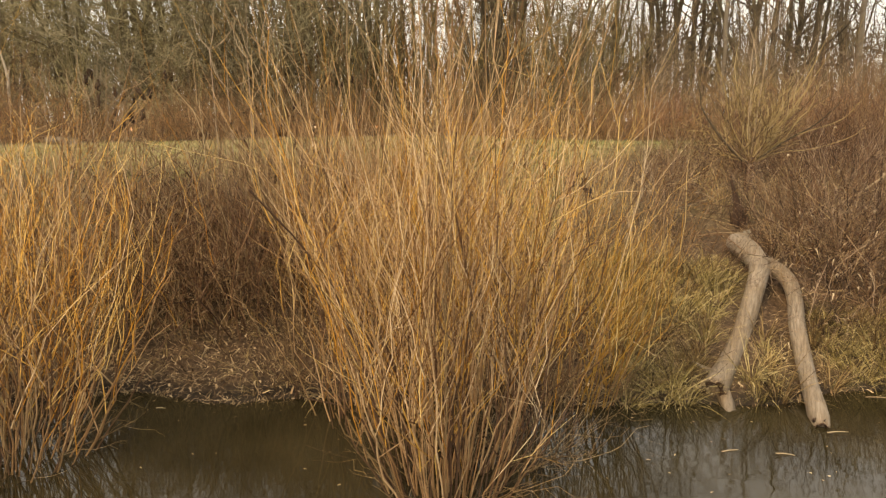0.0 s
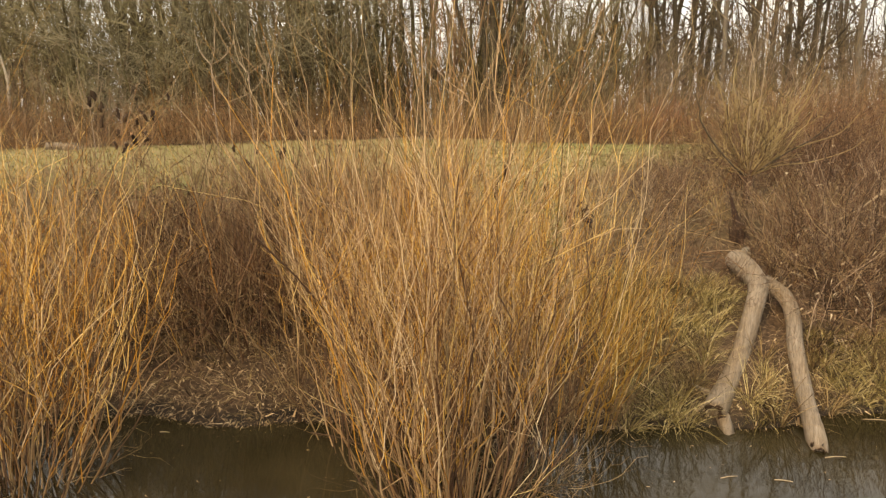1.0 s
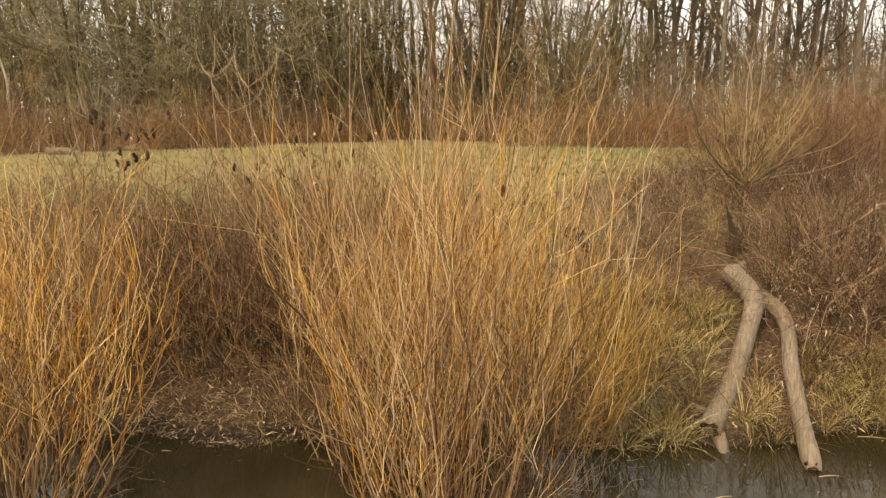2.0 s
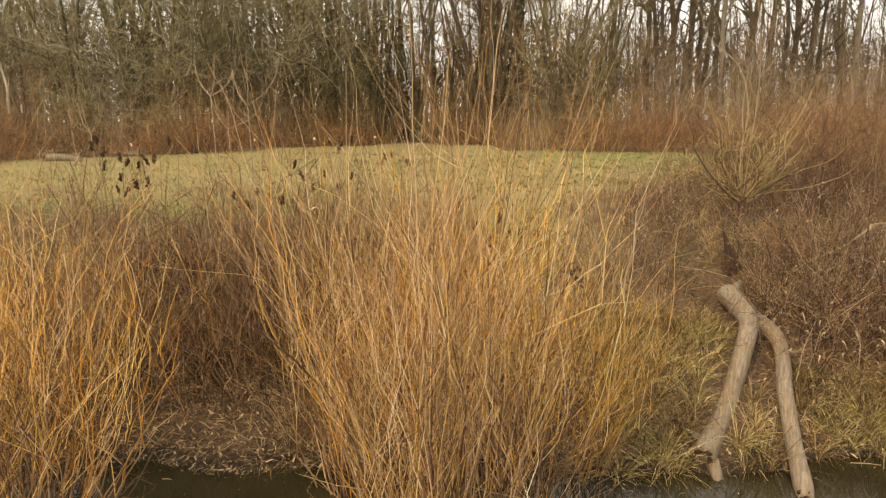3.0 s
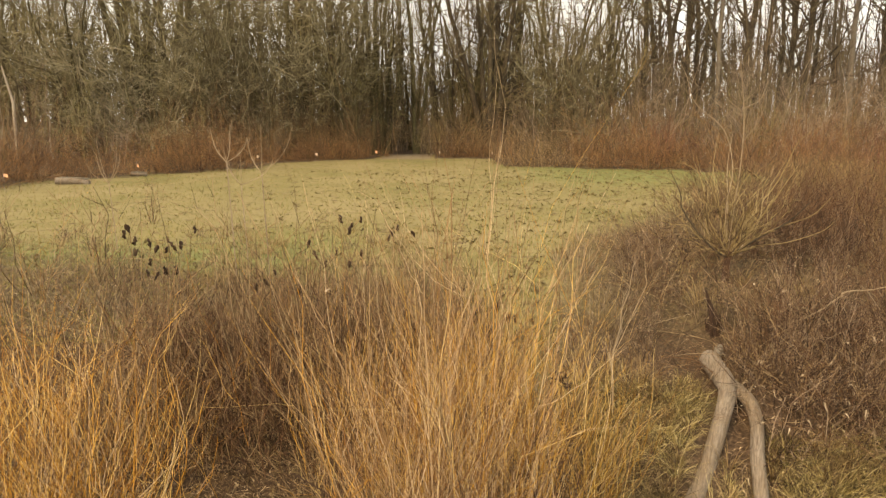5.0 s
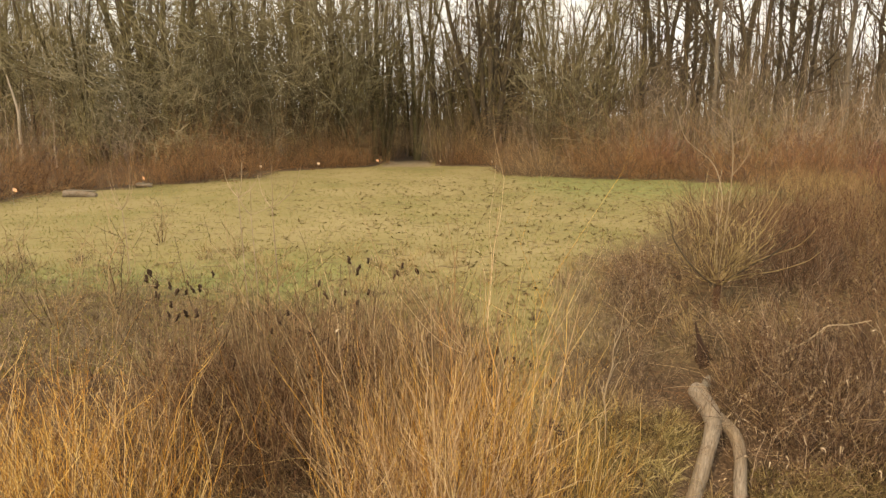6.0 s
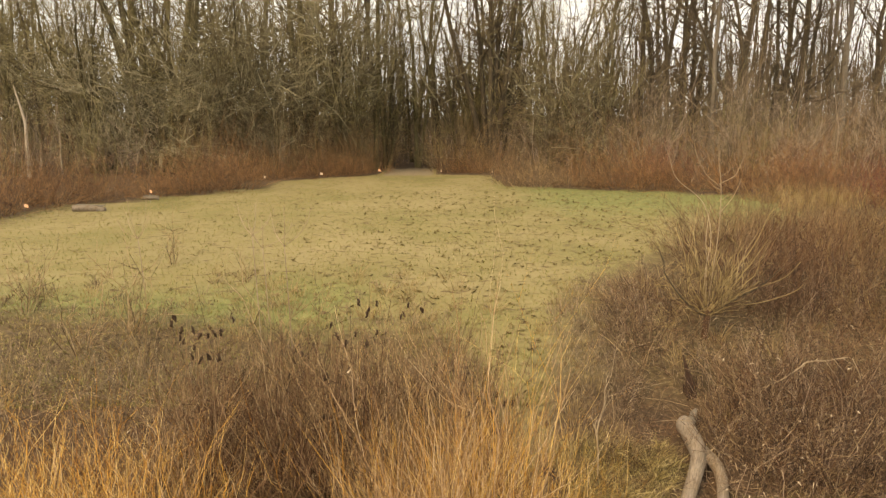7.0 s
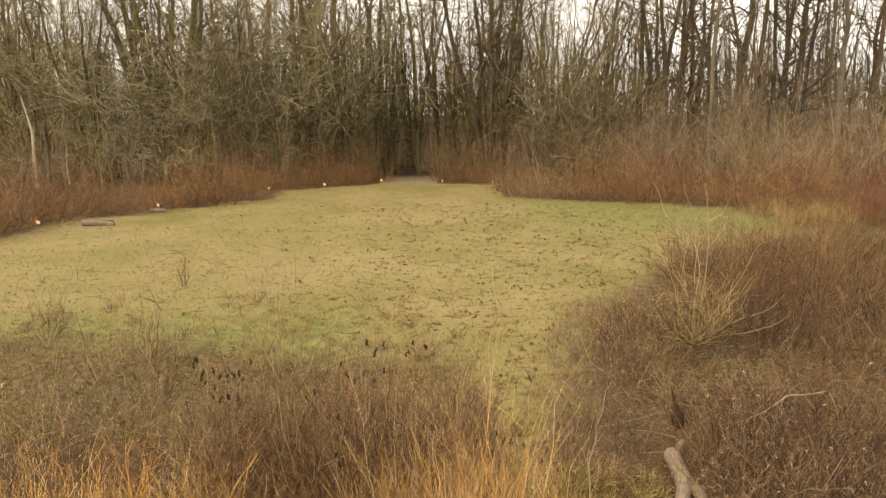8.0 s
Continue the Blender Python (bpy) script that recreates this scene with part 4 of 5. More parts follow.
def far_wood(count, seed):
    """The deep wood, too far off to tell its trees apart."""
    global RNG
    RNG = np.random.default_rng(seed)
    y = RNG.uniform(71, 125, count)
    x = RNG.uniform(-1.05, 1.05, count) * (y * 0.72)
    keep = (RNG.random(count) < np.where(x < 6, 0.95, 1.0))
    x, y = x[keep], y[keep]
    base = np.stack([x, y, height(x, y) - 0.3], 1)
    k = len(x)
    w = unit(np.stack([RNG.normal(0, 0.05, k), RNG.normal(0, 0.05, k), np.ones(k)], 1))
    P, R = grow(base, w, RNG.uniform(14, 21, k), RNG.uniform(0.09, 0.26, k), n=7, bend=(0, 0, 0), wob=0.05, tip=0.15)
    l1 = grow(*sprout(P, R, 14, 0.08, 0.9, 36, 0.16, thin=0.35, up=0.35), n=4, wob=0.2, tip=0.3)
    l2 = grow(*sprout(*l1, 3, 0.1, 1.0, 48, 0.5, thin=0.7, up=0.05), n=2, wob=0.0, tip=0.6)
    np.maximum(l2[1], 0.016, out=l2[1])
    k = 1150
    y = RNG.uniform(60, 90, k)
    x = RNG.uniform(-0.7, 1, k) * y * 0.75
    b = np.stack([x, y, height(x, y) - 0.2], 1)
    u1 = grow(b, unit(np.stack([RNG.normal(0, 0.2, k), RNG.normal(0, 0.2, k), np.ones(k)], 1)), RNG.uniform(3.0, 9.0, k), np.full(k, 0.035), n=4, wob=0.15, tip=0.4)
    u2 = grow(*sprout(*u1, 8, 0.1, 1.0, 35, 0.4, thin=0.6, up=0.2), n=3, wob=0.2, tip=0.5)
    np.maximum(u2[1], 0.014, out=u2[1])
    k = 620
    y = RNG.uniform(125, 175, k)
    x = RNG.uniform(-1, 1, k) * y * 0.8
    f1 = grow(np.stack([x, y, height(x, y) - 0.3], 1), unit(np.stack([RNG.normal(0, 0.1, k), RNG.normal(0, 0.1, k), np.ones(k)], 1)), RNG.uniform(7, 15, k), np.full(k, 0.16), n=4, wob=0.1, tip=0.4)
    f2 = grow(*sprout(*f1, 9, 0.05, 1.0, 32, 0.35, thin=0.5, up=0.3), n=2, wob=0.0, tip=0.5)
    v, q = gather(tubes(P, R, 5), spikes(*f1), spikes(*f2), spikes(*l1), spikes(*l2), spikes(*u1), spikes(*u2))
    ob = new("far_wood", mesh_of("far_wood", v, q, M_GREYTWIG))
    tagged(ob, "deep bare wood of countless grey trunks behind the meadow", "woodland", kind="stuff")


far_wood(330, 17)


# ---- the forked log in the water ----
def smooth_line(points, n):
    """A Catmull-Rom curve through points (x, y, z, radius), sampled n times."""
    p = np.array(points, float)
    p = np.vstack([2 * p[0] - p[1], p, 2 * p[-1] - p[-2]])
    out = []
    for u in np.linspace(0, len(points) - 1 - 1e-6, n):
        i = int(u)
        t = u - i
        a, b, c, d = p[i:i + 4]
        out.append(0.5 * (2 * b + (c - a) * t + (2 * a - 5 * b + 4 * c - d) * t * t + (3 * b - a - 3 * c + d) * t ** 3))
    return np.array(out)


def limb(points, n=26, sides=20, rough_=0.05, knots=(), seed=1, cap=True):
    """A round, uneven piece of wood along a line, with knots and closed ends."""
    c = smooth_line(points, n)
    P, R = c[None, :, :3], c[None, :, 3]
    v, q = tubes(P, R, sides)
    v = v.reshape(n, sides, 3)
    mid = c[:, None, :3]
    out = v - mid
    rnd = np.random.default_rng(seed)
    f = np.zeros((n, sides))
    for _ in range(5):
        a, b, ph = rnd.integers(1, 4), rnd.uniform(0.1, 0.6), rnd.uniform(0, 6.28)
        f += np.sin(np.arange(sides)[None] * 2 * np.pi / sides * a + np.arange(n)[:, None] * b + ph) / 5
    g = 1 + rough_ * 2 * f + rnd.normal(0, rough_ * 0.18, (n, sides))
    for ki, ks, size in knots:
        dk = ((np.arange(n)[:, None] - ki) / 1.3) ** 2 + ((np.minimum(abs(np.arange(sides)[None] - ks), sides - abs(np.arange(sides)[None] - ks))) / 1.6) ** 2
        g += size * np.exp(-dk)
    v = (mid + out * g[:, :, None]).reshape(-1, 3)
    if cap:
        k = len(v)
        v = np.vstack([v, c[0, :3], c[-1, :3]])
        e = np.arange(sides)
        q = np.vstack([q, np.stack([(e + 1) % sides, e, np.full(sides, k), np.full(sides, -1)], -1),
                       np.stack([(n - 1) * sides + e, (n - 1) * sides + (e + 1) % sides, np.full(sides, k + 1), np.full(sides, -1)], -1)])
    return v, q


def splinters(centre, way, radius, count, length, seed):
    """Ragged dark splinters round a broken end."""
    global RNG
    RNG = np.random.default_rng(seed)
    w = unit(np.asarray(way, float))
    u = unit(np.cross(w, [0, 0, 1.0]))
    t = np.cross(w, u)
    a = RNG.uniform(0, 6.28, count)
    r = radius * np.sqrt(RNG.uniform(0.15, 1, count))
    base = np.asarray(centre) + np.outer(np.cos(a) * r, u) + np.outer(np.sin(a) * r, t) - 0.03 * w
    d = unit(w + RNG.normal(0, 0.25, (count, 3)))
    return spikes(*grow(base, d, length * RNG.uniform(0.4, 1.0, count), RNG.uniform(0.010, 0.022, count), n=3, wob=0.1))


log = thing("fallen_log", (2.7, 6.0, 0.3), "forked bare grey-brown log sliding from the bank into the pond", "log")
o = np.array([2.7, 6.0, 0.3])


def log_part(name, points, label="", mat=None, **kw):
    v, q = limb([(x - o[0], y - o[1], z - o[2], r) for x, y, z, r in points], **kw)
    return part(name, v, q, mat or M_LOG, log, label)


log_part("limb", [(2.17, 5.17, 0.08, 0.102), (2.28, 5.32, 0.11, 0.098), (2.44, 5.55, 0.18, 0.085), (2.72, 5.95, 0.35, 0.082), (3.0, 6.4, 0.56, 0.088), (3.2, 6.75, 0.73, 0.1), (3.25, 6.95, 0.79, 0.1)], n=34, knots=[(6, 5, 0.22), (17, 14, 0.15), (24, 4, 0.14)], seed=4)
log_part("limb", [(2.78, 4.68, -0.02, 0.056), (2.84, 4.85, 0.03, 0.07), (2.99, 5.3, 0.13, 0.07), (3.19, 5.9, 0.36, 0.07), (3.37, 6.35, 0.55, 0.072), (3.41, 6.65, 0.68, 0.076), (3.29, 6.98, 0.79, 0.078)], n=34, knots=[(5, 7, 0.2), (14, 3, 0.18), (20, 15, 0.16)], seed=6)
log_part("trunk", [(3.25, 6.78, 0.74, 0.100), (3.25, 6.95, 0.79, 0.115), (3.26, 7.15, 0.83, 0.12), (3.27, 7.38, 0.86, 0.122), (3.28, 7.5, 0.87, 0.118), (3.285, 7.56, 0.88, 0.09)], n=20, knots=[(12, 10, 0.12)], seed=8)
log_part("broken_strip", [(3.34, 7.46, 0.88, 0.075), (3.41, 7.58, 0.9, 0.06), (3.48, 7.7, 0.93, 0.045), (3.54, 7.8, 0.95, 0.02)], "grey torn strip of wood", mat=M_STONE, n=14, sides=9, rough_=0.25, seed=9)


def hollow(centre, way, radius, depth, seed):
    """A rotten hollow: a ragged funnel that sinks into the end of a log, coloured dark for the shade inside."""
    rnd = np.random.default_rng(seed)
    w = unit(np.asarray(way, float))
    u = unit(np.cross(w, [0, 0, 1.0]))
    t = np.cross(w, u)
    sides, rings = 16, ((1.0, 0.012), (0.86, 0.02), (0.66, -0.03), (0.35, -0.6), (0.1, -1.0))
    e = np.arange(sides) * 2 * np.pi / sides
    v = np.concatenate([centre + (r * radius * (1 + 0.16 * rnd.normal(size=(sides, 1)) * (i < 3))) * (np.cos(e)[:, None] * u + np.sin(e)[:, None] * t) + (d if i < 2 else d * depth) * w for i, (r, d) in enumerate(rings)])
    k = np.arange(sides)
    q = np.concatenate([np.stack([i * sides + k, i * sides + (k + 1) % sides, (i + 1) * sides + (k + 1) % sides, (i + 1) * sides + k], -1) for i in range(len(rings) - 1)])
    return v, q


# the dark material paints the shade inside the hollow ends
part("broken_end", *hollow(np.array([2.165, 5.16, 0.08]) - o, (-0.45, -0.85, -0.15), 0.085, 0.16, 31), M_DEAD_AND_SHADE, log, "dark rotten hollow end")
part("broken_end", *splinters(np.array([2.17, 5.17, 0.09]) - o, (-0.5, -0.85, -0.15), 0.10, 34, 0.09, 35), M_PALE, log, "pale splintered rim round a rotten hollow", kind="stuff")
log_part("broken_strip", [(2.26, 5.16, 0.05, 0.05), (2.24, 5.06, 0.01, 0.046), (2.22, 4.95, -0.03, 0.035), (2.21, 4.86, -0.07, 0.02)], "pale torn strip of wood hanging into the water", n=10, sides=9, rough_=0.2, seed=37)
log_part("broken_stub", [(2.22, 5.40, 0.15, 0.03), (2.15, 5.42, 0.19, 0.018), (2.08, 5.40, 0.24, 0.006)], "short broken branch stub", n=8, sides=8, rough_=0.15, seed=38)
part("broken_end", *hollow(np.array([2.775, 4.67, -0.015]) - o, (-0.33, -0.93, -0.1), 0.048, 0.12, 32), M_DEAD_AND_SHADE, log, "dark rotten hollow end")
part("broken_end", *splinters(np.array([2.78, 4.69, 0.0]) - o, (-0.3, -0.9, -0.1), 0.055, 18, 0.08, 36), M_DEAD_AND_SHADE, log, "dark splintered rim", kind="stuff")
part("broken_end", *splinters(np.array([3.28, 7.54, 0.88]) - o, (0.15, 0.8, 0.5), 0.08, 16, 0.07, 33), M_PALE, log, "pale splintered break", kind="stuff")

twig = thing("dead_twig", (3.1, 7.35, 1.0), "thin pale dead twig lying across a log", "twig")
part("twig", *limb([(-0.32, 0.0, -0.03, 0.0025), (-0.1, -0.03, 0.01, 0.0035), (0.15, -0.02, 0.0, 0.0035), (0.36, 0.05, -0.04, 0.002)], n=14, sides=6, rough_=0.1, seed=39), M_PALE, twig)

snag = thing("broken_snag", (3.66, 8.35, float(height(3.66, 8.35))), "dark jagged broken snag behind a fallen log", "snag")
RNG = np.random.default_rng(34)
kk = 24
sb = np.stack([RNG.normal(-0.01, 0.075, kk), RNG.normal(0, 0.06, kk), np.full(kk, -0.1)], 1)
sp_, sr_ = grow(sb, unit(np.stack([RNG.normal(0.02, 0.14, kk), RNG.normal(0.1, 0.12, kk), np.ones(kk)], 1)), RNG.uniform(0.2, 0.42, kk), RNG.uniform(0.02, 0.042, kk), n=4, wob=0.1)
for k in range(kk):
    part("shard", *spikes(sp_[k:k + 1], sr_[k:k + 1]), M_DEAD_AND_SHADE, snag)
part("spire", *limb([(0, 0, -0.1, 0.1), (0.01, 0.02, 0.12, 0.085), (-0.04, 0.05, 0.32, 0.04), (-0.12, 0.07, 0.62, 0.006)], n=10, sides=9, rough_=0.15, seed=12), M_DEAD_AND_SHADE, snag)


# ---- sedge, dry grass, weeds ----
def tuft(name, count, tall, wide, width, mat, arch, label, group, seed, splay=38):
    """A tussock of arching blades."""
    global RNG
    RNG = np.random.default_rng(seed)
    ob = thing(name, (0, 0, 0), label, "grass", group)
    a = RNG.uniform(0, 2 * np.pi, count)
    r = np.sqrt(RNG.uniform(0, 1, count))
    rad = np.stack([np.cos(a), np.sin(a), 0 * a], 1)
    ang = np.radians(splay * r + RNG.normal(0, 8, count))
    way = unit(rad * np.sin(ang)[:, None] + np.array([0, 0, 1.0]) * np.cos(ang)[:, None])
    P, _ = grow(rad * (wide * r)[:, None] - np.array([0, 0, 0.03]), way, tall * RNG.uniform(0.5, 1.2, count), np.ones(count), n=6, bend=(0, 0, 0), wob=0.1)
    sq = np.linspace(0, 1, 6)[None, :, None] ** 2
    P = P + sq * arch * tall * (rad[:, None] * 0.5 * RNG.uniform(0.2, 1.3, (count, 1, 1)) - np.array([0, 0, 0.75]) * RNG.uniform(0.2, 1.2, (count, 1, 1)))
    part("blade_mass", *blades(P, width * RNG.uniform(0.6, 1.3, count)), mat, ob, kind="stuff")
    return ob


sedges = [tuft("sedge_tussock", 84, 0.46, 0.08, 0.0085, (M_SEDGE, M_SEDGE, M_SCRUB)[k], 0.9, ("arching yellow-green sedge tussock on the bank", "arching yellow-green sedge tussock on the bank", "arching dry brown sedge tussock on the bank")[k], "sedge tussocks on the bank", 100 + k) for k in range(3)]


strew(sedges, scatter(lambda x, y: shore(x) - 0.02 < y < shore(x) + (2.0 if x < 3.4 else 0.9) and off_log(x, y, 0.21), (1.45, 6.0, 5.0, 7.5), 0.125, 215, 21), (0.45, 1.1))
strew([tuft("dry_grass_tuft", 46, 0.55, 0.12, 0.007, M_STRAW, 0.5, "dry pale straw grass tuft among bare shrubs", "dry grass among the shrubs", 110 + k) for k in range(3)],
      scatter(lambda x, y: off_log(x, y) and (x > meadow_right(y) - 0.2 or (x < 1.2 and y > 7.6)) and y > shore(x) + 1.5, (-6, 9, 6, 15), 0.5, 80, 22), (0.6, 1.2))
strew([tuft("bank_grass", 34, 0.26, 0.09, 0.008, (M_STRAW, M_LITTER)[k], 0.8, "small flattened tuft of dead grass on the muddy bank", "dead grass on the bank", 112 + k, splay=60) for k in range(2)],
      scatter(lambda x, y: shore(x) + 0.1 < y < shore(x) + 1.3, (-3.8, 1.2, 5, 6.8), 0.14, 120, 25), (0.6, 1.3))
strew([tuft("meadow_weed", 34, 0.34, 0.18, 0.008, (M_BROWN, M_STRAW, M_MAUVE)[k], 0.35, ("brown dead weeds at the meadow edge", "pale dry grass clump at the meadow edge", "grey-brown dead weeds at the meadow edge")[k], "weeds at the meadow edge", 115 + k, splay=30) for k in range(3)],
      scatter(lambda x, y: x < meadow_right(y) and y > meadow_near(x) - 0.4 and y < meadow_near(x) + 4.8 - 2.4 * (x > -0.5) - 1.2 * math.sin(x * 1.7), (-11, 5.5, 7.5, 15), 0.3, 230, 23) + scatter(lambda x, y: meadow_right(y) - 0.4 < x < meadow_right(y) + 0.8 and off_log(x, y), (1.1, 5.5, 6.4, 14), 0.26, 80, 26), (0.4, 0.95))


strew([tuft("tall_dry_grass", 60, 1.3, 0.25, 0.012, (M_STRAW, M_SCRUB)[k], 0.25, ("tall clump of pale dry grass beside the hedge", "tall clump of dry brown grass beside the hedge")[k], "tall dry grass beside the hedge", 118 + k, splay=24) for k in range(2)],
      [p for two in zip(scatter(lambda x, y: x > meadow_right(y) - 1.2, (12.2, 17.5, 25.2, 28.8), 0.5, 36, 24), scatter(lambda x, y: x > meadow_right(y) + 0.6, (9.5, 14, 17, 23), 0.6, 24, 27)) for p in two], (0.6, 1.0))


def turf(count, seed):
    """Short meadow grass."""
    global RNG
    RNG = np.random.default_rng(seed)
    y = 8 + 32 * RNG.random(count) ** 2.2
    x = RNG.uniform(-1, 1, count) * (4 + 0.62 * y)
    ok = (x < np.interp(y, RIGHT_Y, RIGHT_X)) & (x > -20)
    x, y = x[ok], y[ok]
    k = len(x)
    way = unit(np.stack([RNG.normal(0, 0.6, k), RNG.normal(0, 0.6, k), np.ones(k)], 1))
    P, _ = grow(np.stack([x, y, height(x, y) - 0.01], 1), way, RNG.uniform(0.05, 0.13, k), np.ones(k), n=3, bend=(0, 0, -0.2), wob=0.1)
    v, q = blades(P, RNG.uniform(0.008, 0.02, k) * (1 + y / 40))
    tagged(new("meadow_grass", mesh_of("meadow_grass", v, q, M_TURF)), "short yellowed winter grass covering the meadow", "grass", kind="stuff")


turf(55000, 41)


def leaf_clumps(count, seed):
    """Dark clots of dead leaves and clods on the mown meadow."""
    global RNG
    RNG = np.random.default_rng(seed)
    y = 7.6 + 26 * RNG.random(count) ** 1.3
    x = RNG.normal(2.2, 4.6, count)
    ok = (x < np.interp(y, RIGHT_Y, RIGHT_X) - 0.3) & (y < np.interp(x, [-17, -13, -10, -4, 3, 15], [22, 29, 34, 40, 33, 29]))
    x, y = x[ok], y[ok]
    per = 6
    wide_ = np.repeat(RNG.uniform(0.03, 0.10, len(x)), per)
    x, y = np.repeat(x, per) + wide_ * RNG.normal(0, 1, len(x) * per), np.repeat(y, per) + RNG.normal(0, 0.035, len(y) * per)
    k = len(x)
    P, _ = grow(np.stack([x, y, height(x, y) + 0.015], 1), unit(np.stack([RNG.normal(0, 1, k), RNG.normal(0, 0.35, k), RNG.uniform(0.02, 0.5, k)], 1)), RNG.uniform(0.05, 0.12, k), np.ones(k), n=3, bend=(0, 0, -0.1), wob=0.2)
    tagged(new("leaf_clumps", mesh_of("leaf_clumps", *blades(P, RNG.uniform(0.04, 0.09, k)), M_CLOD)), "dark clots of dead leaves scattered over the meadow", "leaf litter", kind="stuff")


leaf_clumps(1350, 43)


def leaf_litter(count, seed):
    """Dead leaves on the bank."""
    global RNG
    RNG = np.random.default_rng(seed)
    x = np.where(RNG.random(count) < 0.85, RNG.uniform(-5, 1.5, count), RNG.uniform(1.5, 5, count))
    y = shore(x) - 0.05 + 2.4 * RNG.random(count) ** 1.5
    P, _ = grow(np.stack([x, y, height(x, y) + 0.008], 1), unit(np.stack([RNG.normal(0, 1, count), RNG.normal(0, 1, count), RNG.uniform(0, 0.7, count)], 1)), RNG.uniform(0.03, 0.11, count), np.ones(count), n=4, bend=(0, 0, -0.35), wob=0.5)
    v, q = blades(P, RNG.uniform(0.004, 0.0095, count) * np.where(RNG.random(count) < 0.18, 2.6, 1.0))
    tagged(new("leaf_litter", mesh_of("leaf_litter", v, q, M_LITTER)), "brown dead leaves and broken stalks covering the bank", "leaf litter", kind="stuff")


leaf_litter(18000, 42)


# ---- seed heads, saplings, the bush by the meadow ----
def seed_stalk(seed, lumps):
    global RNG
    RNG = np.random.default_rng(seed)
    ob = thing("seed_stalk", (0, 0, 0), "thin brown weed stalk with a dark dried seed head", "weed", "dark seed heads above the shrubs")
    st = grow(np.array([[0, 0, -2.7]]), np.array([[0.02, 0.0, 1.0]]), [2.72], [0.005], n=6, bend=(0, 0, 0), wob=0.03, tip=0.5)
    stalk = part("stalk", *tubes(*st, 5), M_BROWN, ob)
    lx, ly, big = RNG.uniform(-0.03, 0.03), RNG.uniform(-0.03, 0.03), RNG.uniform(0.6, 1.15)
    part("seed_head", *limb([(-lx, -ly, -0.055, 0.005), (-lx * 0.4, 0, -0.035, 0.017 * big), (0.006, ly * 0.4, -0.01, 0.02 * big), (lx * 0.7, 0, 0.02, 0.016 * big), (lx, ly, 0.042, 0.004)], n=9 + lumps % 4, sides=8, rough_=0.8, seed=seed), M_HEAD, stalk)
    return ob


heads = [(-3.67, 7.4, 2.5), (-3.44, 7.3, 2.45), (-3.35, 7.5, 2.39), (-3.19, 7.4, 2.34), (-3.05, 7.5, 2.42), (-2.96, 7.2, 2.14), (-3.16, 7.3, 2.06), (-3.3, 7.4, 2.19), (-3.6, 7.5, 2.29), (-2.57, 7.4, 2.55),
         (-1.9, 7.0, 2.12), (-1.58, 7.4, 2.38), (-1.22, 7.6, 2.64), (-1.08, 7.4, 2.57), (-1.24, 7.3, 2.28), (-0.97, 7.5, 2.24), (-0.62, 7.7, 2.44), (-0.38, 8.2, 2.35), (0.53, 6.0, 1.98), (0.64, 6.1, 1.83),
         (0.89, 6.0, 1.83), (0.45, 5.9, 1.78), (1.11, 6.0, 1.61), (-1.86, 6.1, 2.18), (-1.46, 6.2, 2.13), (-1.47, 6.0, 1.71)]
rnd_ = random.Random(8)
heads += [(x + rnd_.uniform(-0.25, 0.25), y + rnd_.uniform(-0.15, 0.15), z + rnd_.uniform(-0.18, 0.1)) for x, y, z in heads[10:20]]
cluster_ = [(-3.2 + 0.7 * (x + 3.3), y - 0.6, z + 0.1) for x, y, z in heads[:10]]
cluster_ += [(x + rnd_.uniform(-0.15, 0.2), y + rnd_.uniform(-0.15, 0.15), z + rnd_.uniform(-0.12, 0.08)) for x, y, z in cluster_[:7]]
heads = cluster_ + heads[10:]
stalks = [seed_stalk(120 + k, 9 + 3 * k) for k in range(7)]
rnd_ = random.Random(5)
for k, (x, y, z) in enumerate(heads):
    size_ = rnd_.uniform(0.75, 1.1)
    m = pose(x, y, z, rnd_.uniform(-4, 4), rnd_.uniform(-4, 4), rnd_.uniform(0, 360)) @ Matrix.Diagonal((size_, size_, size_, 1))
    if k < 7:
        stalks[k].matrix_basis = m
    else:
        copy_thing(stalks[k % 7], Matrix()).matrix_basis = m


def sapling(at, tall, mat, label, radius, count, lean=(0.0, 0.0), seed=1, angle=38):
    global RNG
    RNG = np.random.default_rng(seed)
    ob = thing("sapling", at, label, "sapling")
    P, R = grow(np.array([[0, 0, -0.1]]), unit(np.array([[lean[0], lean[1], 1.0]])), [tall], [radius], n=10, bend=(0, 0, 0), wob=0.08, tip=0.2)
    part("trunk", *tubes(P, R, 6), mat, ob)
    b = grow(*sprout(P, R, count, 0.25, 0.95, angle, 0.24, thin=0.6, up=0.25), n=6, wob=0.2, tip=0.4)
    c = grow(*sprout(*b, 3, 0.3, 0.95, 40, 0.45, thin=0.7, up=0.1), n=3, wob=0.15)
    part("twig_crown", *gather(spikes(*b), spikes(*c)), mat, ob, kind="stuff")
    return ob


sapling((1.88, 6.62, float(height(1.88, 6.62))), 2.0, M_PALE, "thin pale bare sapling above the brown shrubs", 0.011, 7, seed=131)
sapling((-25.9, 45.4, float(height(-25.9, 45.4))), 6.5, M_BIRCH, "slim pale-barked tree leaning at the wood edge", 0.06, 8, (-0.04, 0.0), seed=133, angle=30)
dead_birch = thing("dead_birch", (-26.8, 43.0, float(height(-26.8, 43.0))), "broken pale leaning birch trunk without branches", "tree")
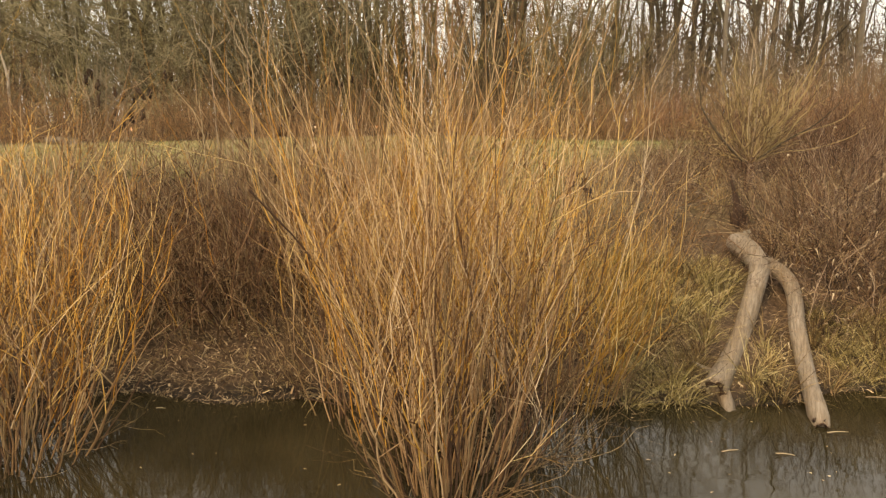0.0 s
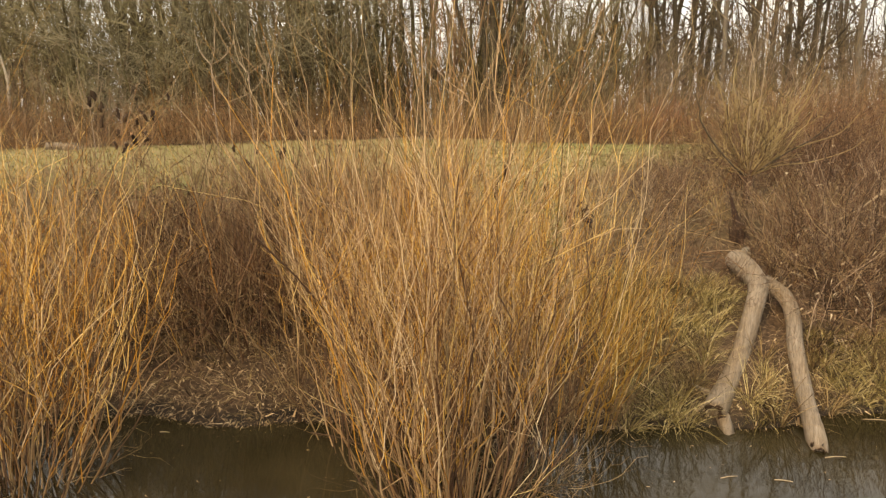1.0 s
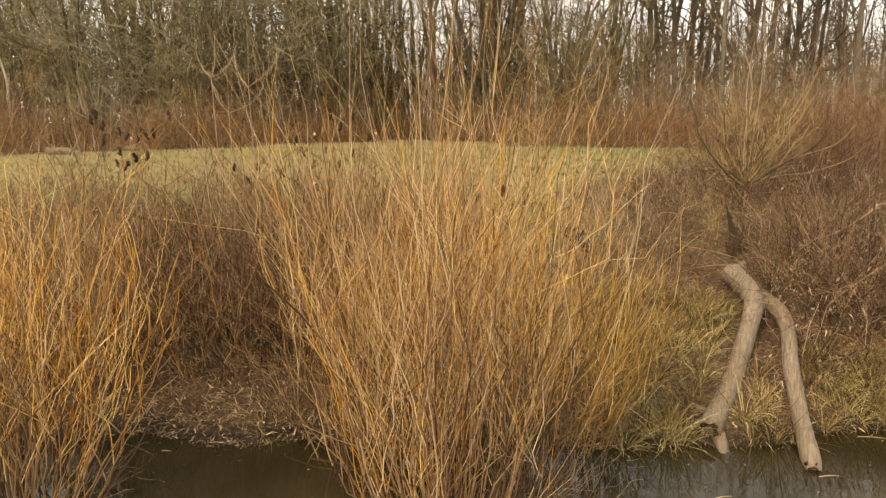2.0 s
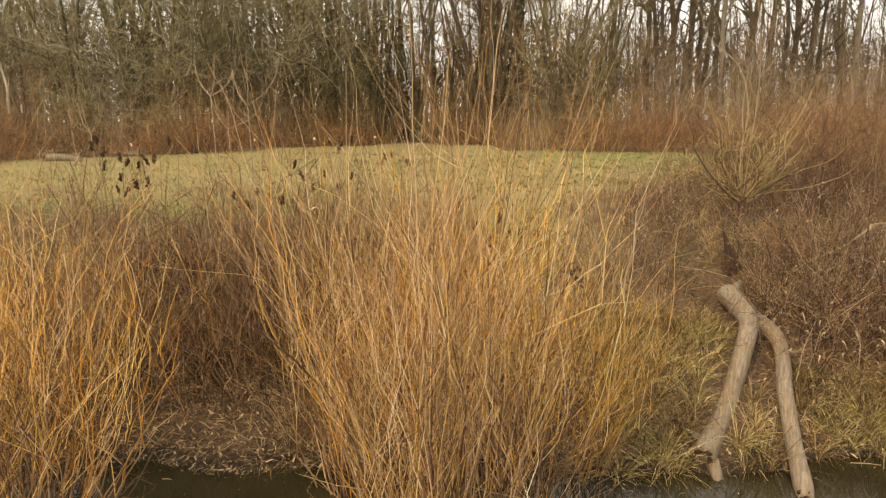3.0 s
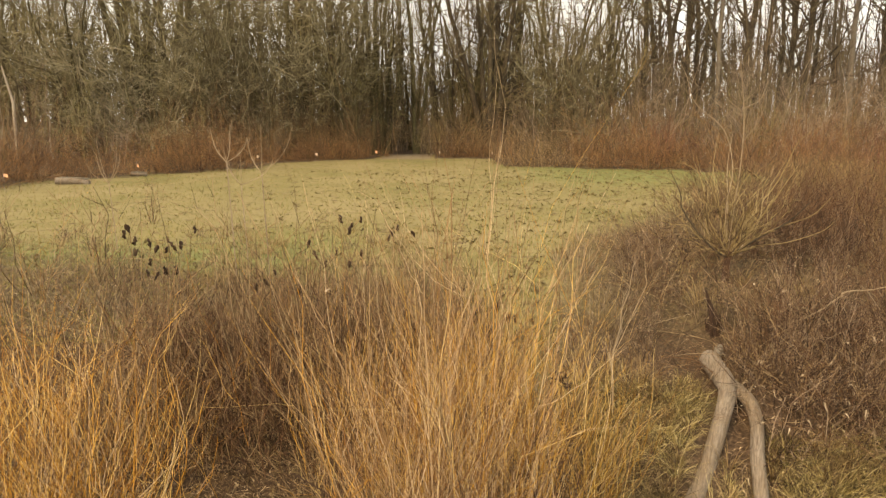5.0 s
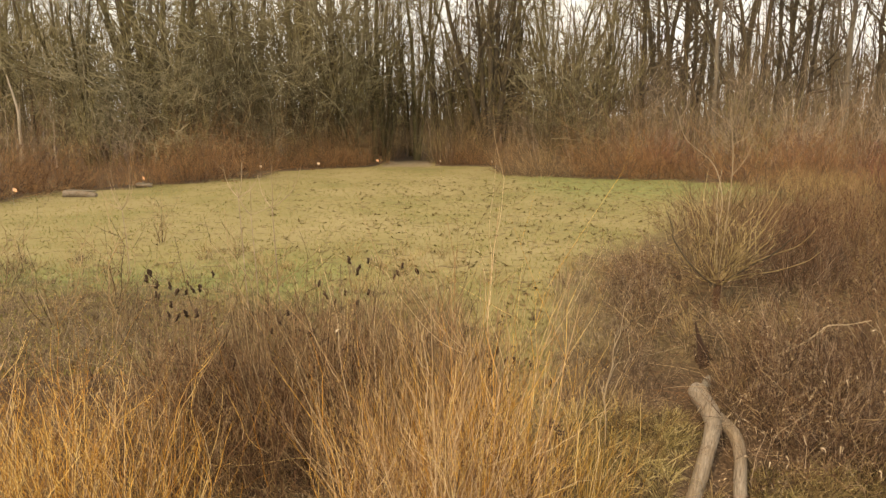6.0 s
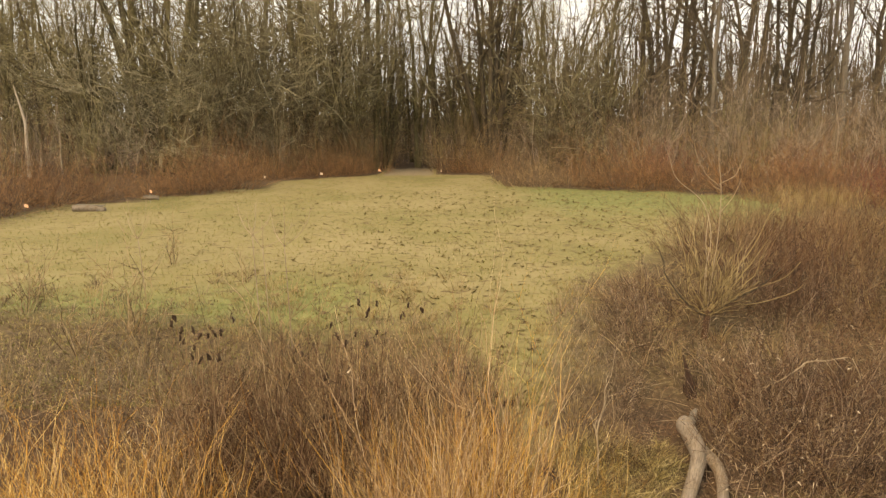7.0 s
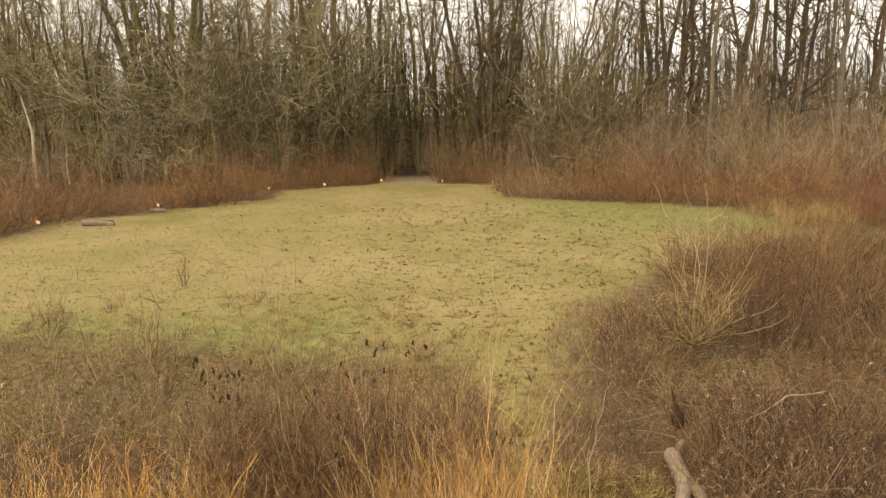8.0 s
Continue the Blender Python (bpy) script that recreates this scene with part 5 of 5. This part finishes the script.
part("trunk", *limb([(0, 0, -0.2, 0.12), (0.06, 0, 1.4, 0.11), (0.1, 0, 2.7, 0.1), (0.15, 0, 3.6, 0.09), (-0.02, 0, 4.5, 0.07), (-0.35, 0.05, 5.9, 0.03)], n=24, sides=10, rough_=0.08, seed=61), M_BIRCH, dead_birch)
part("broken_limb", *limb([(0.14, 0, 3.5, 0.06), (0.3, -0.05, 3.9, 0.035), (0.36, -0.08, 4.3, 0.012)], n=8, sides=7, rough_=0.1, seed=62), M_BIRCH, dead_birch)



def forked_sapling(x, y, fork_z, arms, seed):
    """A thin pale sapling: a bare stem that forks into upturned arms with a few twigs."""
    global RNG
    RNG = np.random.default_rng(seed)
    z0 = float(height(x, y))
    ob = thing("sapling", (x, y, z0), "thin pale bare sapling with forked upturned arms", "sapling", "pale saplings before the meadow")
    h = fork_z - z0
    part("trunk", *limb([(0.05, 0, -0.1, 0.008), (0.02, 0.02, h * 0.5, 0.007), (0, 0, h, 0.006)], n=10, sides=6, rough_=0.08, seed=seed), M_ASH, ob)
    for k, (dx, dz) in enumerate(arms):
        depth = 0.12 * (-1) ** k
        a = limb([(0, 0, h - 0.01, 0.0055), (dx * 0.55, depth * 0.4, h + dz * 0.28, 0.0048), (dx * 0.85, depth * 0.8, h + dz * 0.62, 0.004), (dx, depth, h + dz, 0.0025)], n=12, sides=5, rough_=0.08, seed=seed + k)
        start = np.array([(dx * f, depth * f, h + dz * f * f) for f in (0.45, 0.7, 0.9)])
        t = spikes(*grow(start, unit(np.stack([RNG.normal(dx, 0.4, 3), RNG.normal(0, 0.3, 3), RNG.uniform(0.5, 1.2, 3)], 1)), RNG.uniform(0.12, 0.3, 3), np.full(3, 0.003), n=5, bend=(0, 0, 0.25), wob=0.12))
        part("arm", *gather(a, t), M_PALE, ob)


forked_sapling(-2.66, 9.58, 3.05, [(0.45, 0.65), (0.05, 0.7), (-0.22, 0.5)], 401)
forked_sapling(-3.25, 9.85, 3.19, [(-0.25, 0.5), (0.12, 0.55), (0.3, 0.35)], 405)
forked_sapling(-3.45, 11.2, 2.72, [(-0.3, 0.65), (0.05, 0.6), (0.55, 0.42), (-0.15, 0.4)], 409)
forked_sapling(-6.48, 12.77, 2.63, [(-0.25, 0.55), (-0.1, 0.85), (0.22, 0.55), (0.3, 0.9), (-0.45, 0.35)], 413)
gates = [bare_shrub("meadow_bush", 14, 1.05, 0.1, M_BROWN, 34, "small brown twiggy bare bush growing in the meadow grass", "shrub", "small bushes in the grass", shoots=5, twig=3, radius=0.006, curl=0.2, seed=140 + k) for k in range(2)]
strew(gates, [(-8.4, 11.8, 1.35), (-5.85, 10.75, 1.4), (-2.85, 9.4, 1.4), (-7.2, 16.2, 1.1), (-4.7, 14.2, 0.7), (-9.0, 12.9, 0.9), (-5.0, 9.2, 1.3), (-6.3, 9.8, 1.2), (-0.6, 10.6, 0.7)], (0.95, 1.1))


def spreading_bush(at, seed):
    """A short-trunked bush whose limbs spread like a fan and turn upwards."""
    global RNG
    RNG = np.random.default_rng(seed)
    ob = thing("spreading_bush", at, "bare yellow-brown bush with spreading upturned limbs beside the meadow", "shrub")
    part("trunk", *limb([(0, 0, -0.15, 0.075), (0.0, 0, 0.15, 0.06), (0.02, 0, 0.42, 0.055), (0.02, 0, 0.5, 0.03)], n=10, sides=10, seed=3), M_DARKSTEM, ob)
    k = 30
    a = RNG.uniform(0, 2 * np.pi, k)
    ang = np.radians(RNG.uniform(12, 68, k))
    way = np.stack([np.cos(a) * np.sin(ang), np.sin(a) * np.sin(ang), np.cos(ang)], 1)
    P, R = grow(np.tile([0.02, 0, 0.4], (k, 1)), way, RNG.uniform(0.7, 1.35, k), RNG.uniform(0.008, 0.014, k), n=9, bend=(0, 0, 0.25), wob=0.26, tip=0.3)
    v, q = tubes(P, R, 6)
    nv, nq = len(v) // k, len(q) // k
    for i in range(k):
        part("limb", v[i * nv:(i + 1) * nv], q[:nq], M_DARKSTEM if i % 5 == 3 else M_BUSH, ob)
    # the tall pale leader with its candelabra of arms, and the limbs that sweep low over the shrubs
    for n, (thick_at, thin_at, points) in enumerate([
            (0.0095, 0.0035, [(0.02, 0.42), (0.08, 1.26), (0.11, 1.73), (0.12, 2.29), (0.09, 2.75), (0.01, 3.25), (-0.03, 3.47)]),
            (0.0075, 0.003, [(0.0, 0.5), (-0.05, 1.2), (0.01, 1.83), (-0.17, 2.43), (-0.65, 2.85), (-0.81, 3.26), (-0.93, 3.48)]),
            (0.006, 0.003, [(0.1, 2.71), (-0.15, 2.93), (-0.31, 3.25), (-0.35, 3.48)]),
            (0.006, 0.003, [(0.13, 2.24), (0.33, 2.52), (0.45, 2.84)]),
            (0.005, 0.0025, [(0.09, 2.75), (0.31, 2.86), (0.39, 2.93), (0.5, 3.2)]),
            (0.007, 0.003, [(0.0, 0.5), (-0.04, 1.26), (-0.10, 1.83), (-0.07, 2.38)]),
            (0.010, 0.0035, [(0.03, 0.4), (0.48, 0.57), (0.95, 0.62), (1.5, 0.79), (1.72, 0.95)]),
            (0.010, 0.0035, [(0.03, 0.42), (0.28, 0.62), (0.83, 0.86), (1.38, 1.05), (1.68, 1.34)]),
            (0.010, 0.0035, [(0.05, 0.5), (0.35, 1.06), (0.69, 1.54), (0.85, 1.87), (1.0, 2.24), (1.19, 2.4)]),
            (0.008, 0.0035, [(0.0, 0.5), (-0.3, 1.0), (-0.42, 1.5), (-0.62, 2.0)]),
            (0.008, 0.0035, [(0.04, 0.5), (0.3, 0.9), (0.55, 1.1), (0.75, 1.5), (0.8, 1.8)])]):
        m = len(points)
        part("limb", *limb([(x, 0.05 + 0.06 * ((n * 7) % 5 - 2) * i / m, z, 1.1 * (thick_at + (thin_at - thick_at) * i / (m - 1))) for i, (x, z) in enumerate(points)], n=5 * m, sides=7, rough_=0.1, seed=70 + n), M_PALE if n < 6 else M_BUSH, ob, "tall pale upright limb" if n < 6 else "")
    part("limb", *limb([(0, 0, 0.40, 0.024), (-0.2, -0.08, 0.5, 0.02), (-0.45, -0.14, 0.72, 0.017), (-0.64, -0.16, 0.94, 0.015), (-0.84, -0.16, 1.24, 0.011), (-0.86, -0.15, 1.42, 0.009), (-0.98, -0.14, 1.7, 0.005)], n=26, sides=7, rough_=0.12, seed=23), M_TRUNK, ob, "dark limb leaning out over the grass")
    part("limb", *limb([(0, 0, 0.42, 0.02), (0.2, -0.08, 0.56, 0.017), (0.5, -0.14, 0.78, 0.013), (0.85, -0.16, 0.98, 0.009), (1.2, -0.14, 1.3, 0.005)], n=18, sides=7, rough_=0.12, seed=24), M_TRUNK, ob, "dark limb leaning out over the shrubs")
    lead = grow(np.array([(0.1, 0.05, 2.0 + 0.22 * i) for i in range(7)] + [(-0.2 - 0.1 * i, 0.05, 2.5 + 0.14 * i) for i in range(6)]), unit(np.stack([RNG.normal(0, 0.8, 13), RNG.normal(0, 0.5, 13), RNG.uniform(0.5, 1.2, 13)], 1)), RNG.uniform(0.2, 0.5, 13), np.full(13, 0.0045), n=6, bend=(0, 0, 0.2), wob=0.2)
    part("twig_crown", *spikes(*lead), M_PALE, ob, "pale upright twigs", kind="stuff")
    b = grow(*sprout(P, R, 7, 0.15, 0.98, 42, 0.36, thin=0.6, up=0.25), n=5, bend=(0, 0, 0.15), wob=0.25, tip=0.4)
    sx = RNG.uniform(0.35, 0.95, 9)
    side = grow(np.stack([-0.95 * sx, -0.15 + 0 * sx, 0.42 + 1.0 * sx ** 1.4], 1), unit(np.stack([RNG.normal(-0.2, 0.6, 9), RNG.normal(0, 0.5, 9), RNG.uniform(0.3, 1.0, 9)], 1)), RNG.uniform(0.15, 0.4, 9), np.full(9, 0.005), n=5, wob=0.3)
    np.maximum(b[1], 0.0042, out=b[1])
    c = grow(*sprout(*b, 3, 0.15, 0.98, 40, 0.45, thin=0.8, up=0.15), n=3, wob=0.2)
    np.maximum(c[1], 0.0027, out=c[1])
    part("twig_crown", *gather(spikes(*b), spikes(*c), spikes(*side)), M_BUSH, ob, kind="stuff")
    return ob


spreading_bush((4.62, 10.35, float(height(4.62, 10.35))), 151)

branch = thing("dead_branch", (4.9, 7.9, 1.2), "bleached crooked dead branch lying over the shrubs", "branch")
part("bough", *limb([(-0.75, 0.05, -0.08, 0.005), (-0.4, 0.0, 0.02, 0.008), (-0.1, 0, 0.16, 0.010), (0.15, 0.02, 0.33, 0.011), (0.26, 0.02, 0.41, 0.012), (0.5, 0.0, 0.43, 0.010), (0.78, -0.05, 0.50, 0.009)], n=30, sides=8, rough_=0.15, seed=21), M_PALE, branch)
RNG = np.random.default_rng(152)
tb = np.array([(0.5, 0, 0.42), (0.62, -0.02, 0.44), (0.75, 0, 0.46), (0.85, -0.03, 0.48), (0.2, 0, 0.37)])
part("twig_crown", *gather(spikes(*grow(tb, unit(np.array([(0.3, 0, -0.3), (0.4, 0.1, -0.5), (0.5, 0, -0.3), (0.2, -0.2, -0.5), (-0.3, 0, -0.6)])), np.array([0.4, 0.45, 0.35, 0.5, 0.3]), np.full(5, 0.006), n=6, bend=(0, 0, -0.4), wob=0.2))), M_PALE, branch, kind="stuff")

cluster = thing("dried_leaf_cluster", (0.92, 4.55, 1.78), "dark curled dead leaves caught on a willow twig", "dead leaves")
RNG = np.random.default_rng(153)
cb = np.stack([np.linspace(-0.09, 0.09, 16) + RNG.normal(0, 0.01, 16), RNG.normal(0, 0.02, 16), -0.4 * np.linspace(-0.09, 0.09, 16) + RNG.normal(0, 0.025, 16)], 1)
P_, R_ = grow(cb, unit(RNG.normal(0, 1, (16, 3))), RNG.uniform(0.03, 0.07, 16), np.ones(16), n=5, wob=0.3)
part("leaf_cluster", *tubes(P_, 0.009 * np.sin(np.linspace(0.2, 2.9, 5))[None] * RNG.uniform(0.6, 1.2, 16)[:, None], 5), M_DEAD_AND_SHADE, cluster)
part("twig", *tubes(*grow(np.array([[-0.05, 0.1, -1.2]]), unit(np.array([[0.05, -0.08, 1.0]])), [1.35], [0.004], n=8, wob=0.05), 5), M_GOLD, cluster)


# ---- marker flags and timbers along the meadow edge ----
def pin_flag(at, turn, mat, label):
    ob = thing("pin_flag", at, label, "marker flag", "marker flags round the meadow")
    ob.rotation_euler[2] = radians(turn)
    wire = part("wire", *tubes(*grow(np.array([[0, 0, -0.05]]), np.array([[0.04, 0, 1.0]]), [0.72], [0.004], n=4, wob=0.01, tip=1.0), 5), M_WIRE, ob)
    gu, gv = np.meshgrid(np.linspace(0, 0.14, 7), np.linspace(0.54, 0.66, 4))
    front = np.stack([0.02 + gu, 0.018 * np.sin(gu * 28), gv - 0.25 * gu], -1).reshape(-1, 3)
    idx = np.arange(gu.size).reshape(gu.shape)
    q = np.stack([idx[:-1, :-1], idx[:-1, 1:], idx[1:, 1:], idx[1:, :-1]], -1).reshape(-1, 4)
    part("flag", *gather((front, q), (front + [0, 0.002, 0], q[:, ::-1])), mat, wire)


for k, (x, y) in enumerate([(-15.9, 24.3), (-13.2, 29.2), (-9.9, 36.3), (-7.1, 38.0), (-3.95, 40.2), (-0.15, 39.4), (2.85, 38.4)]):
    pin_flag((x, y, float(height(x, y))), (15, -30, 60, 20, -10, 70, 80)[k], M_FLAG if k in (0, 1, 4) else M_FLAGPALE,
             "small orange marker flag on a wire in the grass" if k in (0, 1, 4) else "small faded marker flag on a wire in the grass")


def timber(at, turn, size, label):
    ob = thing("timber", at, label, "timber", "timbers at the meadow edge")
    ob.rotation_euler = (0, radians(4), radians(turn))
    x, y, z = size
    part("log_body", *limb([(-x / 2, 0, z * 0.35, z * 0.5), (-x / 4, 0.02, z * 0.36, z * 0.52), (x / 4, 0, z * 0.35, z * 0.48), (x / 2, 0, z * 0.3, z * 0.4)], n=14, sides=12, rough_=0.1, seed=int(x * 10)), M_LOG, ob)
    bm = bmesh.new()
    bmesh.ops.create_cube(bm, size=1, matrix=Matrix.Translation((0.05, 0.02, z * 0.86)) @ Matrix.Diagonal((x * 0.9, y, 0.035, 1)))
    bmesh.ops.bevel(bm, geom=bm.edges[:], offset=0.01, segments=1, affect="EDGES")
    me = bpy.data.meshes.new("plank")
    bm.to_mesh(me)
    bm.free()
    me.materials.append(M_STONE)
    p = new("plank", me)
    p.parent = ob
    tagged(p, "pale weathered plank")


timber((-14.8, 26.9, float(height(-14.8, 26.9))), 12, (1.25, 0.2, 0.34), "short weathered timber with a pale plank in the grass")
timber((-13.9, 30.9, float(height(-13.9, 30.9))), 18, (0.7, 0.15, 0.2), "short weathered timber with a pale plank in the grass")

for k, (x, y, l_, a, t_) in enumerate([(-32.3, 45.6, 7.5, 8, 0.19), (-31.2, 47.3, 8.5, -6, 0.17)]):
    ob = thing("fallen_tree", (x, y, float(height(x, y)) + (0.9, 1.6)[k]), "fallen grey tree lying among the others", "fallen tree", "fallen trees in the wood")
    ob.rotation_euler = (0, radians((-7, 5)[k]), radians(a))
    part("trunk", *limb([(-l_ / 2, 0, 0, t_), (-l_ / 5, 0.1, 0.05, t_ * 0.9), (l_ / 5, -0.1, 0, t_ * 0.8), (l_ / 2, 0.1, 0.1, t_ * 0.5)], n=16, sides=9, seed=50 + k), M_TRUNK, ob)
    for side in (-0.35, 0.32):
        part("broken_limb", *limb([(l_ * side, 0, 0, t_ * 0.35), (l_ * side + 0.1, 0.05, -0.8, t_ * 0.3), (l_ * side + 0.2, 0.1, (-1.1, -1.8)[k], t_ * 0.25)], n=8, sides=7, seed=60 + k), M_TRUNK, ob)


# ---- floating bits on the pond ----
def floating_stick(at, turn, length, radius):
    ob = thing("floating_stick", at, "thin pale stick floating on the pond", "stick", "sticks on the water")
    ob.rotation_euler[2] = radians(turn)
    part("stick", *limb([(-length / 2, 0, 0, radius), (0, length * 0.03, 0.003, radius), (length / 2, 0, 0, radius * 0.5)], n=8, sides=6, seed=int(length * 100)), M_PALE, ob)


for x, y, t_, l_ in [(2.84, 4.58, 4, 0.2), (1.95, 4.3, 12, 0.16), (2.3, 4.25, -14, 0.15), (3.55, 5.2, -10, 0.3), (-2.75, 4.75, 8, 0.14), (-2.2, 5.0, -5, 0.1)]:
    floating_stick((x, y, 0.002), t_, l_ * 0.8, 0.0035)

RNG = np.random.default_rng(161)
fk = 190
fx = RNG.uniform(-3.4, 3.8, fk)
fy = shore(fx) - 0.05 - 1.3 * RNG.random(fk) ** 2.5
P_, _ = grow(np.stack([fx, fy, np.full(fk, 0.003)], 1), unit(np.stack([RNG.normal(0, 1, fk), RNG.normal(0, 0.6, fk), np.full(fk, 0.02)], 1)), RNG.uniform(0.01, 0.03, fk), np.ones(fk), n=3, bend=(0, 0, 0), wob=0.05)
tagged(new("floating_leaves", mesh_of("floating_leaves", *blades(P_, RNG.uniform(0.005, 0.012, fk), RNG.uniform(-0.3, 0.3, fk) + 1.57), M_LITTER)), "small dead leaves floating by the shore", "dead leaves", kind="stuff")
